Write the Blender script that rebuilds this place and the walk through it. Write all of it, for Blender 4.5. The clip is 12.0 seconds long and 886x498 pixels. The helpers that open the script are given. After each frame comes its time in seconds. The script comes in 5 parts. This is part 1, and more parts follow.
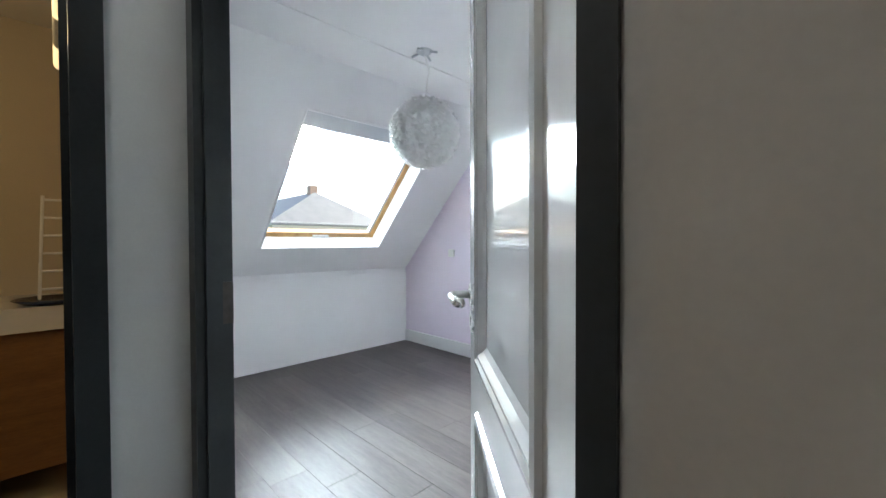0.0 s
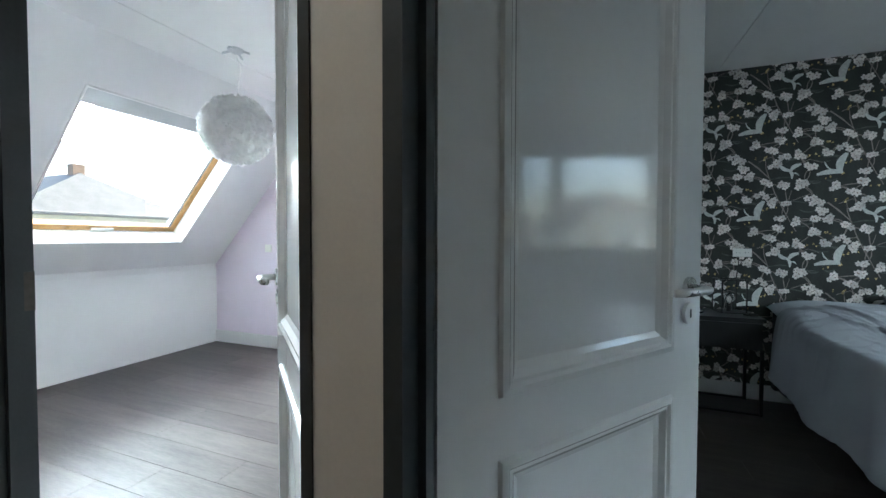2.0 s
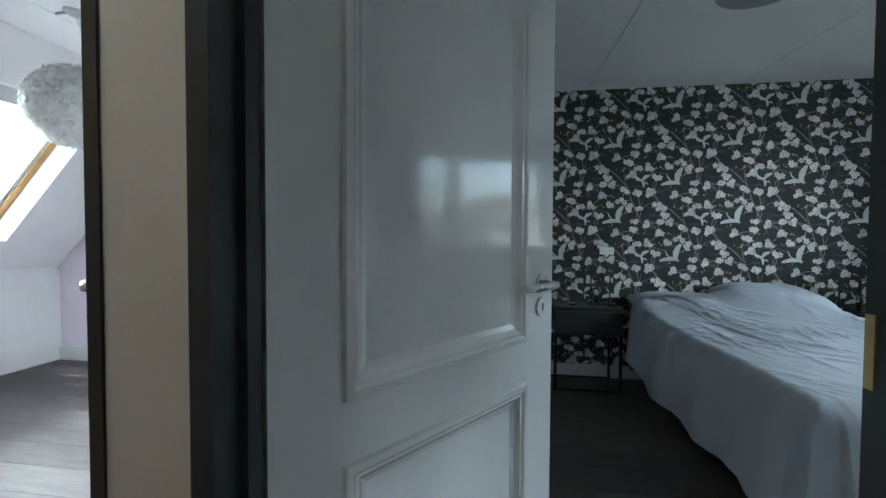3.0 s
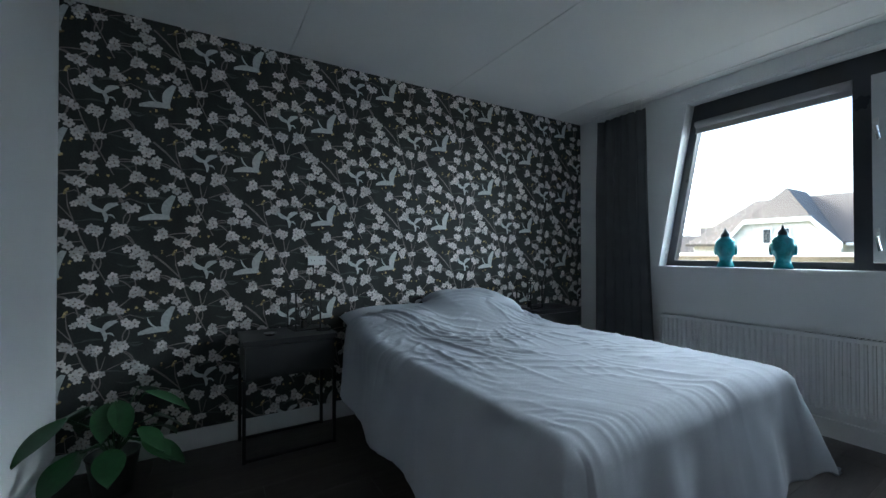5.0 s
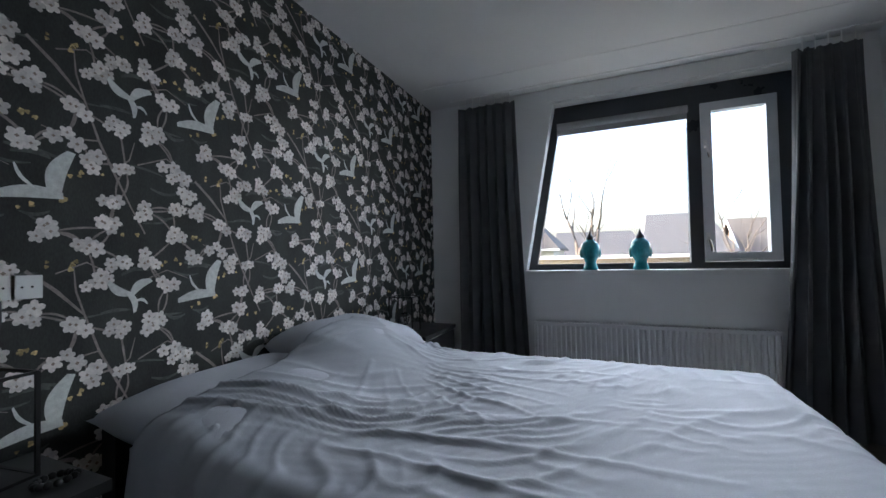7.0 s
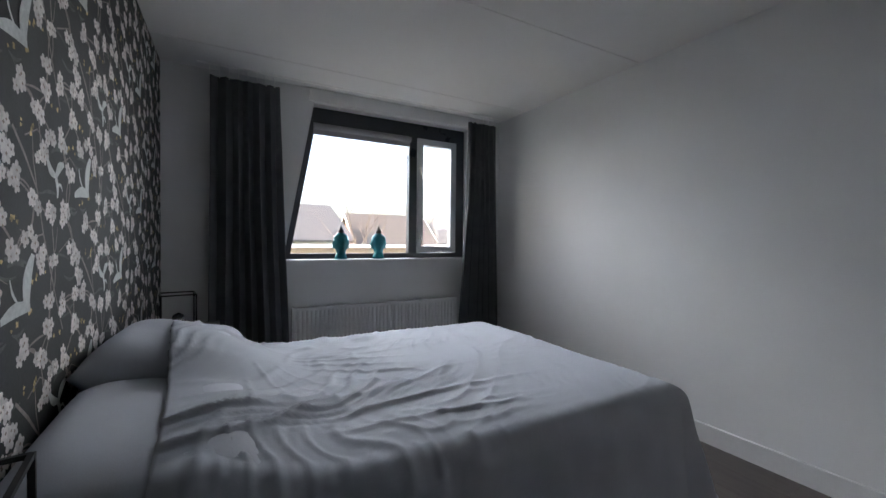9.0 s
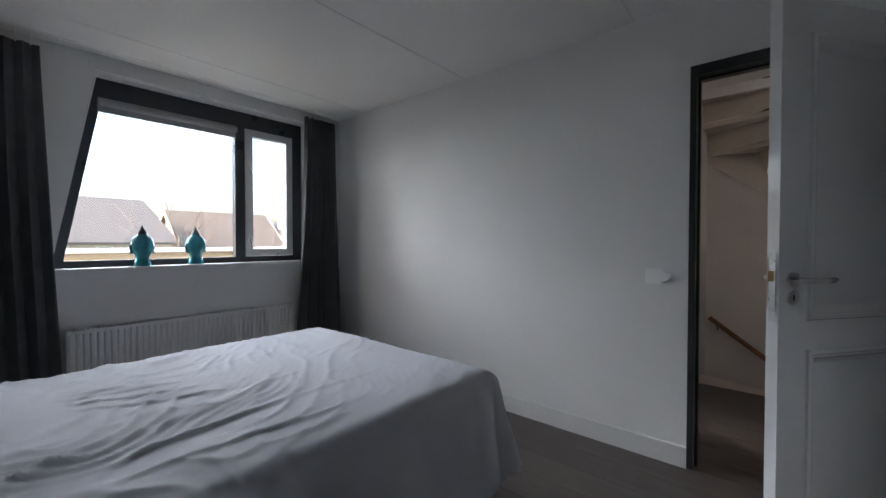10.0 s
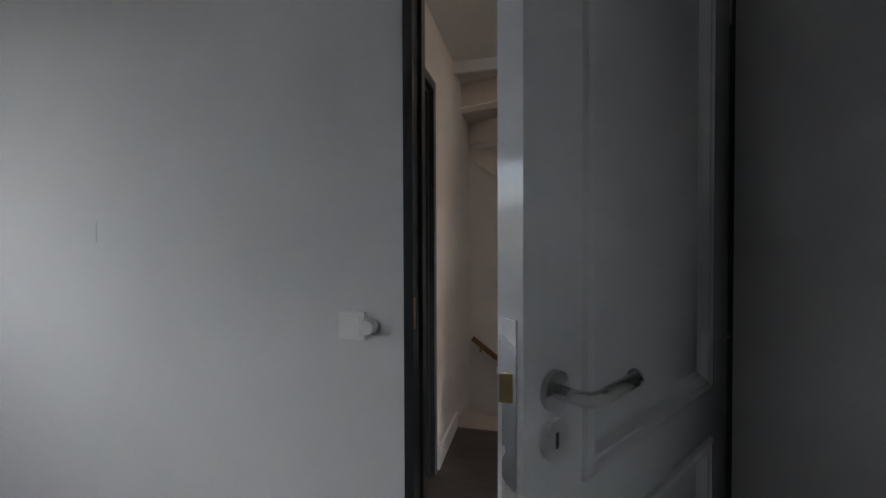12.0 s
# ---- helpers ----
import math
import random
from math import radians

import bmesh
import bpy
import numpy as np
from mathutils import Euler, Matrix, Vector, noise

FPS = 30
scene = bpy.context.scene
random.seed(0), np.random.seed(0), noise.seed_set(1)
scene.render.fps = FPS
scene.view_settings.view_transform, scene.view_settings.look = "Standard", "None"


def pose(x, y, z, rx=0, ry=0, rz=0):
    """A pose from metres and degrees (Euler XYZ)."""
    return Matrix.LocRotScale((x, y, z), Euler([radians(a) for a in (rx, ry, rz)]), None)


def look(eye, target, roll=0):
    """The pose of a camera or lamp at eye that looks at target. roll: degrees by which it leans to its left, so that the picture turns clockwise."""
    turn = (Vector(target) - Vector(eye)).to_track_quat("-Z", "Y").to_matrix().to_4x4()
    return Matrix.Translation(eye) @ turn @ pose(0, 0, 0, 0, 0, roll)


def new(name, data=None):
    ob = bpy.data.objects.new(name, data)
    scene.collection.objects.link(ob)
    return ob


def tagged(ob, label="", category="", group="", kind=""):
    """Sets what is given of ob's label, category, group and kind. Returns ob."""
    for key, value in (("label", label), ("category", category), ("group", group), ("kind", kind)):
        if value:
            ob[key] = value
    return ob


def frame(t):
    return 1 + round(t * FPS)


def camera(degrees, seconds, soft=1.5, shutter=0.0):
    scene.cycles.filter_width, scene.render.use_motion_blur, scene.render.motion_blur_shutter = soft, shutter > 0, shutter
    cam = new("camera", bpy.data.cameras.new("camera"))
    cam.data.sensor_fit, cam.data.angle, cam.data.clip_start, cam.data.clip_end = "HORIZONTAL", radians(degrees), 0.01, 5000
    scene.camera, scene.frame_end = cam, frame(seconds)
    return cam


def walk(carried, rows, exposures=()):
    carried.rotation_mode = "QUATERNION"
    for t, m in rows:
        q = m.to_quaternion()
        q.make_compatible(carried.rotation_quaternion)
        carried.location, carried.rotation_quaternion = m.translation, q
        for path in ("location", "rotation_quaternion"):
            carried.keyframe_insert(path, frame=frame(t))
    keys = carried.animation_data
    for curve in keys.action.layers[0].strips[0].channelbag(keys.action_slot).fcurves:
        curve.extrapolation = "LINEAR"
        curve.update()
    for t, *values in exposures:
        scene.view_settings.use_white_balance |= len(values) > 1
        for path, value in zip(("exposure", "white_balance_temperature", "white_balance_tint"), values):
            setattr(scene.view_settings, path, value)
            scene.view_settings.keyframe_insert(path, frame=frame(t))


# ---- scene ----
cam = camera(96.9, 12.0)
PATH = [
    (0, (0.192, -0.326, 1.168), (-1.238, 1.071, 1.135), -0.2),
    (0.5, (0.316, -0.417, 1.181), (-0.963, 1.12, 1.135), -0.2),
    (1, (0.39, -0.475, 1.19), (-0.705, 1.198, 1.136), -0.1),
    (1.5, (0.448, -0.529, 1.178), (-0.459, 1.254, 1.126), 0.1),
    (2, (0.48, -0.571, 1.164), (-0.234, 1.298, 1.11), 0.1),
    (2.5, (0.52, -0.573, 1.161), (0.024, 1.365, 1.108), 0.1),
    (3, (0.576, -0.534, 1.164), (0.313, 1.449, 1.108), 0.3),
    (3.5, (0.625, -0.421, 1.161), (0.639, 1.579, 1.109), 0.1),
    (3.7, (0.645, -0.346, 1.168), (0.797, 1.648, 1.116), 0.2),
    (5.3, (0.919, 0.337, 1.106), (2.069, 1.973, 1.116), -0.2),
    (5.5, (0.951, 0.413, 1.132), (2.155, 2.01, 1.126), -0.2),
    (6, (1.057, 0.672, 1.104), (2.435, 2.123, 1.098), -0.3),
    (6.5, (1.094, 1.015, 1.144), (2.747, 2.14, 1.128), -0.2),
    (6.7, (1.06, 1.202, 1.114), (2.795, 2.195, 1.131), -0.8),
    (8.3, (0.878, 2.303, 1.14), (2.85, 1.97, 1.118), 0.5),
    (8.5, (0.827, 2.302, 1.172), (2.765, 1.81, 1.133), 0.2),
    (9, (0.761, 2.465, 1.168), (2.517, 1.509, 1.127), 0.6),
    (9.5, (0.727, 2.467, 1.158), (2.245, 1.166, 1.12), 0.2),
    (10, (0.706, 2.364, 1.177), (2.001, 0.841, 1.14), 0.0),
    (10.5, (0.67, 2.174, 1.202), (1.749, 0.491, 1.16), -0.0),
    (11, (0.662, 1.867, 1.212), (1.538, 0.069, 1.168), -0.1),
    (11.3, (0.648, 1.654, 1.22), (1.406, -0.197, 1.18), -0.3),
    (11.5, (0.667, 1.506, 1.22), (1.329, -0.381, 1.18), -0.1),
    (11.6, (0.679, 1.407, 1.243), (1.293, -0.496, 1.199), -0.1),
    (12, (0.685, 1.065, 1.233), (1.147, -0.881, 1.199), -0.2),
]
EXPOSURES = [(0.0, 4.02, 5850, 2), (0.5, 4.14, 5830, 1), (1.5, 4.28, 5830, 0), (3.0, 4.32, 5720, -2), (3.7, 4.28, 5680, -2), (5.3, 4.05, 5700, 4), (6.5, 4.02, 5950, 10), (8.5, 4.08, 6420, 15), (10.5, 4.08, 6520, 14), (12.0, 4.05, 6600, 14)]
walk(cam, [(t, look(*r)) for t, *r in PATH], EXPOSURES)

# ---- world, sun, large lights ----
world = bpy.data.worlds.new("sky")
scene.world = world
world.use_nodes = True
wn = world.node_tree
sky = wn.nodes.new("ShaderNodeTexSky")
sky.sky_type, sky.sun_disc = "NISHITA", False
sky.sun_elevation, sky.sun_rotation = radians(32), radians(-5)
sky.air_density, sky.dust_density, sky.ozone_density = 1.0, 6.0, 1.0
wn.nodes["Background"].inputs["Strength"].default_value = 0.07
wn.links.new(sky.outputs["Color"], wn.nodes["Background"].inputs["Color"])


def point_lamp(name, at, energy, colour, radius=0.04):
    data = bpy.data.lights.new(name, "POINT")
    data.energy, data.color, data.shadow_soft_size = energy, colour, radius
    ob = new(name, data)
    ob.location = at
    return ob


sun_data = bpy.data.lights.new("sun", "SUN")
sun_data.energy, sun_data.angle, sun_data.color = 0.6, radians(12), (1.0, 0.97, 0.92)
sun = new("sun", sun_data)
sun.rotation_euler = (radians(58), 0, radians(185))
# lamp added under the closed stairwell top, as daylight from the floor above
well_data = bpy.data.lights.new("stairwell_fill", "AREA")
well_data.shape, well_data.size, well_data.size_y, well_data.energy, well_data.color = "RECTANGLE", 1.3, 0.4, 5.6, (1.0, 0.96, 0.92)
well_lamp = new("stairwell_fill", well_data)
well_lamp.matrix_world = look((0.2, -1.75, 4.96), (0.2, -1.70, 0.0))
# added lamps stand in for sky above the window, beside it, above the skylight
high_data = bpy.data.lights.new("window_daylight", "AREA")
high_data.shape, high_data.size, high_data.size_y, high_data.energy, high_data.color = "RECTANGLE", 5.0, 1.4, 44.0, (0.92, 0.97, 1.0)
high_lamp = new("window_daylight", high_data)
high_lamp.matrix_world = look((9.0, 1.35, 4.25), (1.5, 1.6, 1.0))
# two low lamps out of view, added to brighten the bedroom's walls
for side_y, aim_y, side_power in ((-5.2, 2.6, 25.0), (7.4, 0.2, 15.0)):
    side_data = bpy.data.lights.new("low_side_fill", "AREA")
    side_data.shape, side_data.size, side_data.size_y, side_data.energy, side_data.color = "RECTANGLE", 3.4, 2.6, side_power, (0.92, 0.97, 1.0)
    side_lamp = new("low_side_fill", side_data)
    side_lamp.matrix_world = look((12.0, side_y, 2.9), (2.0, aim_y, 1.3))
roof_data = bpy.data.lights.new("skylight_daylight", "AREA")
roof_data.shape, roof_data.size, roof_data.size_y, roof_data.energy, roof_data.color = "RECTANGLE", 1.6, 0.8, 30.0, (0.97, 0.99, 1.0)
roof_lamp = new("skylight_daylight", roof_data)
roof_lamp.matrix_world = look((-5.0, 1.5, 2.65), (-0.8, 1.5, 1.1))


# ---- materials ----
def mat(name, colour, rough=0.6, metal=0.0, vary=0.12, scale=6.0, fine=60.0, bump=0.0, stretch=(1, 1, 1), coat=0.0,
        rand=0.0, island=0.0, rough_vary=0.08, spec=0.5):
    m = bpy.data.materials.new(name)
    m.use_nodes = True
    nt = m.node_tree
    N, L = nt.nodes, nt.links
    b = N["Principled BSDF"]
    b.inputs["Metallic"].default_value = metal
    b.inputs["Coat Weight"].default_value = coat
    b.inputs["Coat Roughness"].default_value = 0.08
    b.inputs["Specular IOR Level"].default_value = spec
    tc = N.new("ShaderNodeTexCoord")
    mp = N.new("ShaderNodeMapping")
    mp.inputs["Scale"].default_value = stretch
    L.new(tc.outputs["Object"], mp.inputs["Vector"])
    n1, n2 = N.new("ShaderNodeTexNoise"), N.new("ShaderNodeTexNoise")
    n1.inputs["Scale"].default_value, n1.inputs["Detail"].default_value = scale, 4
    n2.inputs["Scale"].default_value, n2.inputs["Detail"].default_value = fine, 5
    L.new(mp.outputs["Vector"], n1.inputs["Vector"])
    L.new(mp.outputs["Vector"], n2.inputs["Vector"])
    mix = N.new("ShaderNodeMath")
    mix.operation = "MULTIPLY_ADD"
    mix.inputs[1].default_value = 0.6
    L.new(n1.outputs["Fac"], mix.inputs[0])
    m2 = N.new("ShaderNodeMath")
    m2.operation = "MULTIPLY"
    m2.inputs[1].default_value = 0.4
    L.new(n2.outputs["Fac"], m2.inputs[0])
    L.new(m2.outputs[0], mix.inputs[2])
    value = mix.outputs[0]
    if rand or island:
        src = N.new("ShaderNodeObjectInfo").outputs["Random"] if rand else N.new("ShaderNodeNewGeometry").outputs["Random Per Island"]
        a = N.new("ShaderNodeMath")
        a.operation = "MULTIPLY_ADD"
        a.inputs[1].default_value = rand or island
        L.new(src, a.inputs[0])
        sub = N.new("ShaderNodeMath")
        sub.operation = "SUBTRACT"
        sub.inputs[1].default_value = (rand or island) / 2
        L.new(value, a.inputs[2])
        L.new(a.outputs[0], sub.inputs[0])
        value = sub.outputs[0]
    ramp = N.new("ShaderNodeValToRGB")
    lo = [max(0, c * (1 - vary * 2.2)) for c in colour[:3]]
    hi = [min(1, c * (1 + vary * 2.2)) for c in colour[:3]]
    ramp.color_ramp.elements[0].position, ramp.color_ramp.elements[1].position = 0.2, 0.8
    ramp.color_ramp.elements[0].color, ramp.color_ramp.elements[1].color = (*lo, 1), (*hi, 1)
    L.new(value, ramp.inputs["Fac"])
    L.new(ramp.outputs["Color"], b.inputs["Base Color"])
    r = N.new("ShaderNodeMapRange")
    r.inputs["To Min"].default_value, r.inputs["To Max"].default_value = max(0.02, rough - rough_vary), min(1, rough + rough_vary)
    L.new(n1.outputs["Fac"], r.inputs["Value"])
    L.new(r.outputs["Result"], b.inputs["Roughness"])
    if bump:
        bp = N.new("ShaderNodeBump")
        bp.inputs["Strength"].default_value, bp.inputs["Distance"].default_value = min(1, bump), 0.002
        L.new(n2.outputs["Fac"], bp.inputs["Height"])
        L.new(bp.outputs["Normal"], b.inputs["Normal"])
    return m


def glow(name, colour, strength):
    m = bpy.data.materials.new(name)
    m.use_nodes = True
    b = m.node_tree.nodes["Principled BSDF"]
    b.inputs["Base Color"].default_value = (*colour, 1)
    b.inputs["Emission Color"].default_value = (*colour, 1)
    b.inputs["Emission Strength"].default_value = strength
    return m


def glass_mat(name, tint=(1, 1, 1), rough=0.0):
    m = bpy.data.materials.new(name)
    m.use_nodes = True
    b = m.node_tree.nodes["Principled BSDF"]
    b.inputs["Base Color"].default_value = (*tint, 1)
    b.inputs["Transmission Weight"].default_value = 1.0
    b.inputs["Roughness"].default_value = rough
    b.inputs["IOR"].default_value = 1.45
    return m


WALL = mat("wall_paint", (0.76, 0.77, 0.77), 0.85, vary=0.03, scale=2, fine=220, bump=0.15)
WALL_A = mat("wall_paint_white", (0.82, 0.82, 0.82), 0.8, vary=0.02, scale=2, fine=200, bump=0.15)
LILAC = mat("lilac_paint", (0.76, 0.69, 0.79), 0.8, vary=0.04, scale=2, fine=200, bump=0.15)
BEIGE = mat("landing_paint", (0.71, 0.67, 0.625), 0.85, vary=0.035, scale=3, fine=180, bump=0.12)
BATH = mat("bath_plaster", (0.62, 0.55, 0.42), 0.8, vary=0.04, scale=2, fine=150, bump=0.2)
CEIL = mat("ceiling_board", (0.78, 0.78, 0.77), 0.8, vary=0.02, scale=3, fine=160, bump=0.1)
FRAME = mat("charcoal_frame_paint", (0.030, 0.035, 0.039), 0.32, vary=0.15, scale=8, fine=120, bump=0.08)
LACQUER = mat("white_door_lacquer", (0.77, 0.79, 0.80), 0.10, vary=0.015, scale=3, fine=35, bump=0.035, rough_vary=0.03, coat=0.55)
TRIM = mat("white_trim", (0.72, 0.73, 0.73), 0.35, vary=0.03, scale=5, fine=80, bump=0.05)
STAIRP = mat("cream_stair_paint", (0.64, 0.57, 0.50), 0.45, vary=0.05, scale=5, fine=70, bump=0.08)
STEEL = mat("brushed_steel", (0.62, 0.62, 0.61), 0.28, metal=1.0, vary=0.05, fine=160)
BRASS = mat("worn_brass", (0.55, 0.42, 0.20), 0.35, metal=1.0, vary=0.12, fine=80)
PLASTIC = mat("white_plastic", (0.86, 0.86, 0.84), 0.3, vary=0.02)
DARKHOLE = mat("dark_plastic", (0.02, 0.02, 0.02), 0.5)
PLANK_G = mat("grey_oak_laminate", (0.092, 0.078, 0.073), 0.50, vary=0.34, scale=3, fine=22, bump=0.08, stretch=(0.9, 9, 9), rand=0.16, rough_vary=0.06)
PLANK_D = mat("dark_oak_laminate", (0.082, 0.069, 0.062), 0.42, vary=0.28, scale=3, fine=22, bump=0.08, stretch=(0.9, 9, 9), rand=0.16, rough_vary=0.06)
PAPER = mat("wallpaper_ground", (0.050, 0.053, 0.051), 0.75, spec=0.2, vary=0.28, scale=9, fine=260, bump=0.12, stretch=(1, 1, 0.35))
BLOSSOM = mat("blossom_print", (0.70, 0.66, 0.635), 0.75, spec=0.2, vary=0.16, scale=60, fine=260, island=0.35)
CENTRE = mat("blossom_centre_print", (0.30, 0.24, 0.20), 0.75, spec=0.2, vary=0.2, scale=90, fine=300)
TWIG = mat("branch_print", (0.27, 0.235, 0.22), 0.75, spec=0.2, vary=0.25, scale=40, fine=200)
HAZE = mat("faint_leaf_print", (0.10, 0.11, 0.10), 0.75, spec=0.2, vary=0.3, scale=40, fine=200)
OCHRE = mat("ochre_bud_print", (0.48, 0.37, 0.18), 0.75, spec=0.2, vary=0.3, scale=60, fine=200, island=0.5)
WING = mat("pale_plume_print", (0.62, 0.64, 0.62), 0.75, spec=0.2, vary=0.14, scale=70, fine=300, island=0.2)
LINEN = mat("blue_grey_cotton", (0.36, 0.385, 0.43), 0.85, vary=0.05, scale=4, fine=320, bump=0.2)
LINEN2 = mat("grey_cotton", (0.45, 0.48, 0.53), 0.85, vary=0.05, scale=4, fine=320, bump=0.2)
BOXSPRING = mat("charcoal_upholstery", (0.03, 0.032, 0.036), 0.9, vary=0.2, fine=300, bump=0.4)
BLACKWOOD = mat("black_lacquered_wood", (0.020, 0.021, 0.022), 0.35, vary=0.2, scale=6, fine=90, bump=0.06)
BLACKMETAL = mat("black_metal", (0.018, 0.018, 0.018), 0.4, metal=0.4, vary=0.15)
CURTAIN = mat("dark_grey_curtain", (0.098, 0.102, 0.108), 0.9, vary=0.15, scale=8, fine=380, bump=0.35)
RADIATOR = mat("radiator_enamel", (0.70, 0.71, 0.71), 0.3, vary=0.02)
WINDOWDARK = mat("anthracite_window_paint", (0.036, 0.041, 0.050), 0.3, vary=0.12, fine=90)
SASH = mat("grey_white_sash_paint", (0.52, 0.54, 0.56), 0.35, vary=0.04)
BLIND = mat("roller_blind_fabric", (0.34, 0.34, 0.35), 0.8, vary=0.06, fine=260, bump=0.2)
TEAL = mat("teal_glazed_ceramic", (0.018, 0.20, 0.235), 0.22, vary=0.3, scale=12, fine=90, bump=0.1)
TEALDARK = mat("dark_teal_glaze", (0.010, 0.035, 0.045), 0.3, vary=0.3, scale=12)
PINE = mat("varnished_pine", (0.50, 0.29, 0.10), 0.3, vary=0.18, scale=4, fine=50, bump=0.06, stretch=(1, 4, 4))
RAILWOOD = mat("red_brown_handrail", (0.22, 0.085, 0.03), 0.35, vary=0.2, scale=5, fine=60, bump=0.05)
MATDARK = mat("dark_stair_carpet", (0.018, 0.018, 0.020), 0.95, vary=0.25, fine=300, bump=0.6)
FEATHER = mat("white_feather", (0.95, 0.95, 0.94), 0.8, vary=0.01, scale=8, fine=120, island=0.03)
# feathers let light through
nt = FEATHER.node_tree
trans, blend = nt.nodes.new("ShaderNodeBsdfTranslucent"), nt.nodes.new("ShaderNodeMixShader")
trans.inputs["Color"].default_value = (0.96, 0.96, 0.95, 1)
blend.inputs[0].default_value = 0.65
nt.links.new(nt.nodes["Principled BSDF"].outputs[0], blend.inputs[1])
nt.links.new(trans.outputs[0], blend.inputs[2])
nt.links.new(blend.outputs[0], nt.nodes["Material Output"].inputs["Surface"])
LEAF = mat("deep_green_leaf", (0.020, 0.070, 0.022), 0.35, vary=0.3, scale=10, fine=60, island=0.3)
POT = mat("dark_ceramic_pot", (0.05, 0.05, 0.05), 0.5, vary=0.15)
SOIL = mat("potting_soil", (0.03, 0.022, 0.016), 0.95, vary=0.3, bump=0.8)
VANITY = mat("walnut_veneer", (0.24, 0.115, 0.040), 0.4, vary=0.22, scale=3, fine=40, bump=0.05, stretch=(6, 0.7, 6))
BASIN = mat("white_mineral_top", (0.72, 0.70, 0.66), 0.25, vary=0.02)
WAX = mat("ivory_wax", (0.72, 0.64, 0.48), 0.5, vary=0.05)
NAVY = mat("navy_glaze", (0.02, 0.035, 0.08), 0.25, vary=0.2)
GLASS = glass_mat("clear_glass")
BULB = glow("warm_bulb", (1.0, 0.72, 0.38), 0.06)
ROOF1 = mat("weathered_roof_tiles", (0.078, 0.068, 0.059), 0.8, vary=0.25, scale=2, fine=14, bump=0.4)
ROOF2 = mat("grey_roof_tiles", (0.080, 0.079, 0.079), 0.8, vary=0.2, scale=2, fine=14, bump=0.4)
BRICKW = mat("pale_render", (0.58, 0.55, 0.50), 0.85, vary=0.08)
BRICKB = mat("brown_brick", (0.26, 0.17, 0.12), 0.85, vary=0.2, fine=20)
WHITEP = mat("white_bargeboard", (0.78, 0.78, 0.76), 0.5, vary=0.03)
DARKGLASS = mat("dark_window_glass", (0.05, 0.06, 0.07), 0.08, vary=0.1)
BARK = mat("grey_brown_bark", (0.11, 0.088, 0.07), 0.9, vary=0.25, scale=8, fine=60, bump=0.5)
GRASS = mat("winter_lawn", (0.09, 0.10, 0.045), 0.95, vary=0.3, scale=0.4, fine=4)
FASCIA = mat("weathered_fascia_board", (0.30, 0.24, 0.15), 0.8, vary=0.2, scale=3, fine=30, bump=0.2, stretch=(4, 0.6, 4))


# ---- mesh helpers ----
def box(bm, a, b):
    x0, y0, z0 = (min(p, q) for p, q in zip(a, b))
    x1, y1, z1 = (max(p, q) for p, q in zip(a, b))
    v = [bm.verts.new(p) for p in ((x0, y0, z0), (x1, y0, z0), (x1, y1, z0), (x0, y1, z0), (x0, y0, z1), (x1, y0, z1), (x1, y1, z1), (x0, y1, z1))]
    for f in ((0, 3, 2, 1), (4, 5, 6, 7), (0, 1, 5, 4), (1, 2, 6, 5), (2, 3, 7, 6), (3, 0, 4, 7)):
        bm.faces.new([v[i] for i in f])
    return bm


def prism(bm, poly, offset):
    """A polygon of 3D points carried along offset."""
    o = Vector(offset)
    a = [bm.verts.new(p) for p in poly]
    b = [bm.verts.new(Vector(p) + o) for p in poly]
    n = len(a)
    bm.faces.new(a[::-1])
    bm.faces.new(b)
    for i in range(n):
        bm.faces.new((a[i], a[(i + 1) % n], b[(i + 1) % n], b[i]))
    return bm


def tube(bm, path, radius, sides=10, closed_ends=True):
    """A round bar along a path; radius is one number or one for each point."""
    pts = [Vector(p) for p in path]
    rad = radius if isinstance(radius, (list, tuple)) else [radius] * len(pts)
    rings = []
    for i, p in enumerate(pts):
        d = (pts[min(i + 1, len(pts) - 1)] - pts[max(i - 1, 0)]).normalized()
        u = d.cross(Vector((0, 0, 1)) if abs(d.z) < 0.9 else Vector((1, 0, 0))).normalized()
        w = d.cross(u)
        rings.append([bm.verts.new(p + (u * math.cos(2 * math.pi * k / sides) + w * math.sin(2 * math.pi * k / sides)) * rad[i]) for k in range(sides)])
    for r, s in zip(rings, rings[1:]):
        for k in range(sides):
            bm.faces.new((r[k], r[(k + 1) % sides], s[(k + 1) % sides], s[k]))
    if closed_ends:
        bm.faces.new(rings[0][::-1])
        bm.faces.new(rings[-1])
    return bm


def lathe(bm, profile, at=(0, 0, 0), sides=28):
    """A turned shape from (radius, height) pairs."""
    rings = [[bm.verts.new((at[0] + max(r, 0.0004) * math.cos(2 * math.pi * k / sides), at[1] + max(r, 0.0004) * math.sin(2 * math.pi * k / sides), at[2] + z))
              for k in range(sides)] for r, z in profile]
    for r, s in zip(rings, rings[1:]):
        for k in range(sides):
            bm.faces.new((r[k], r[(k + 1) % sides], s[(k + 1) % sides], s[k]))
    bm.faces.new(rings[0][::-1])
    bm.faces.new(rings[-1])
    return bm


def soften(bm, width=0.004, segments=2, angle=35):
    edges = [e for e in bm.edges if len(e.link_faces) == 2 and e.calc_face_angle(0) > radians(angle)]
    bmesh.ops.bevel(bm, geom=edges, offset=width, segments=segments, affect="EDGES", clamp_overlap=True, profile=0.5)
    return bm


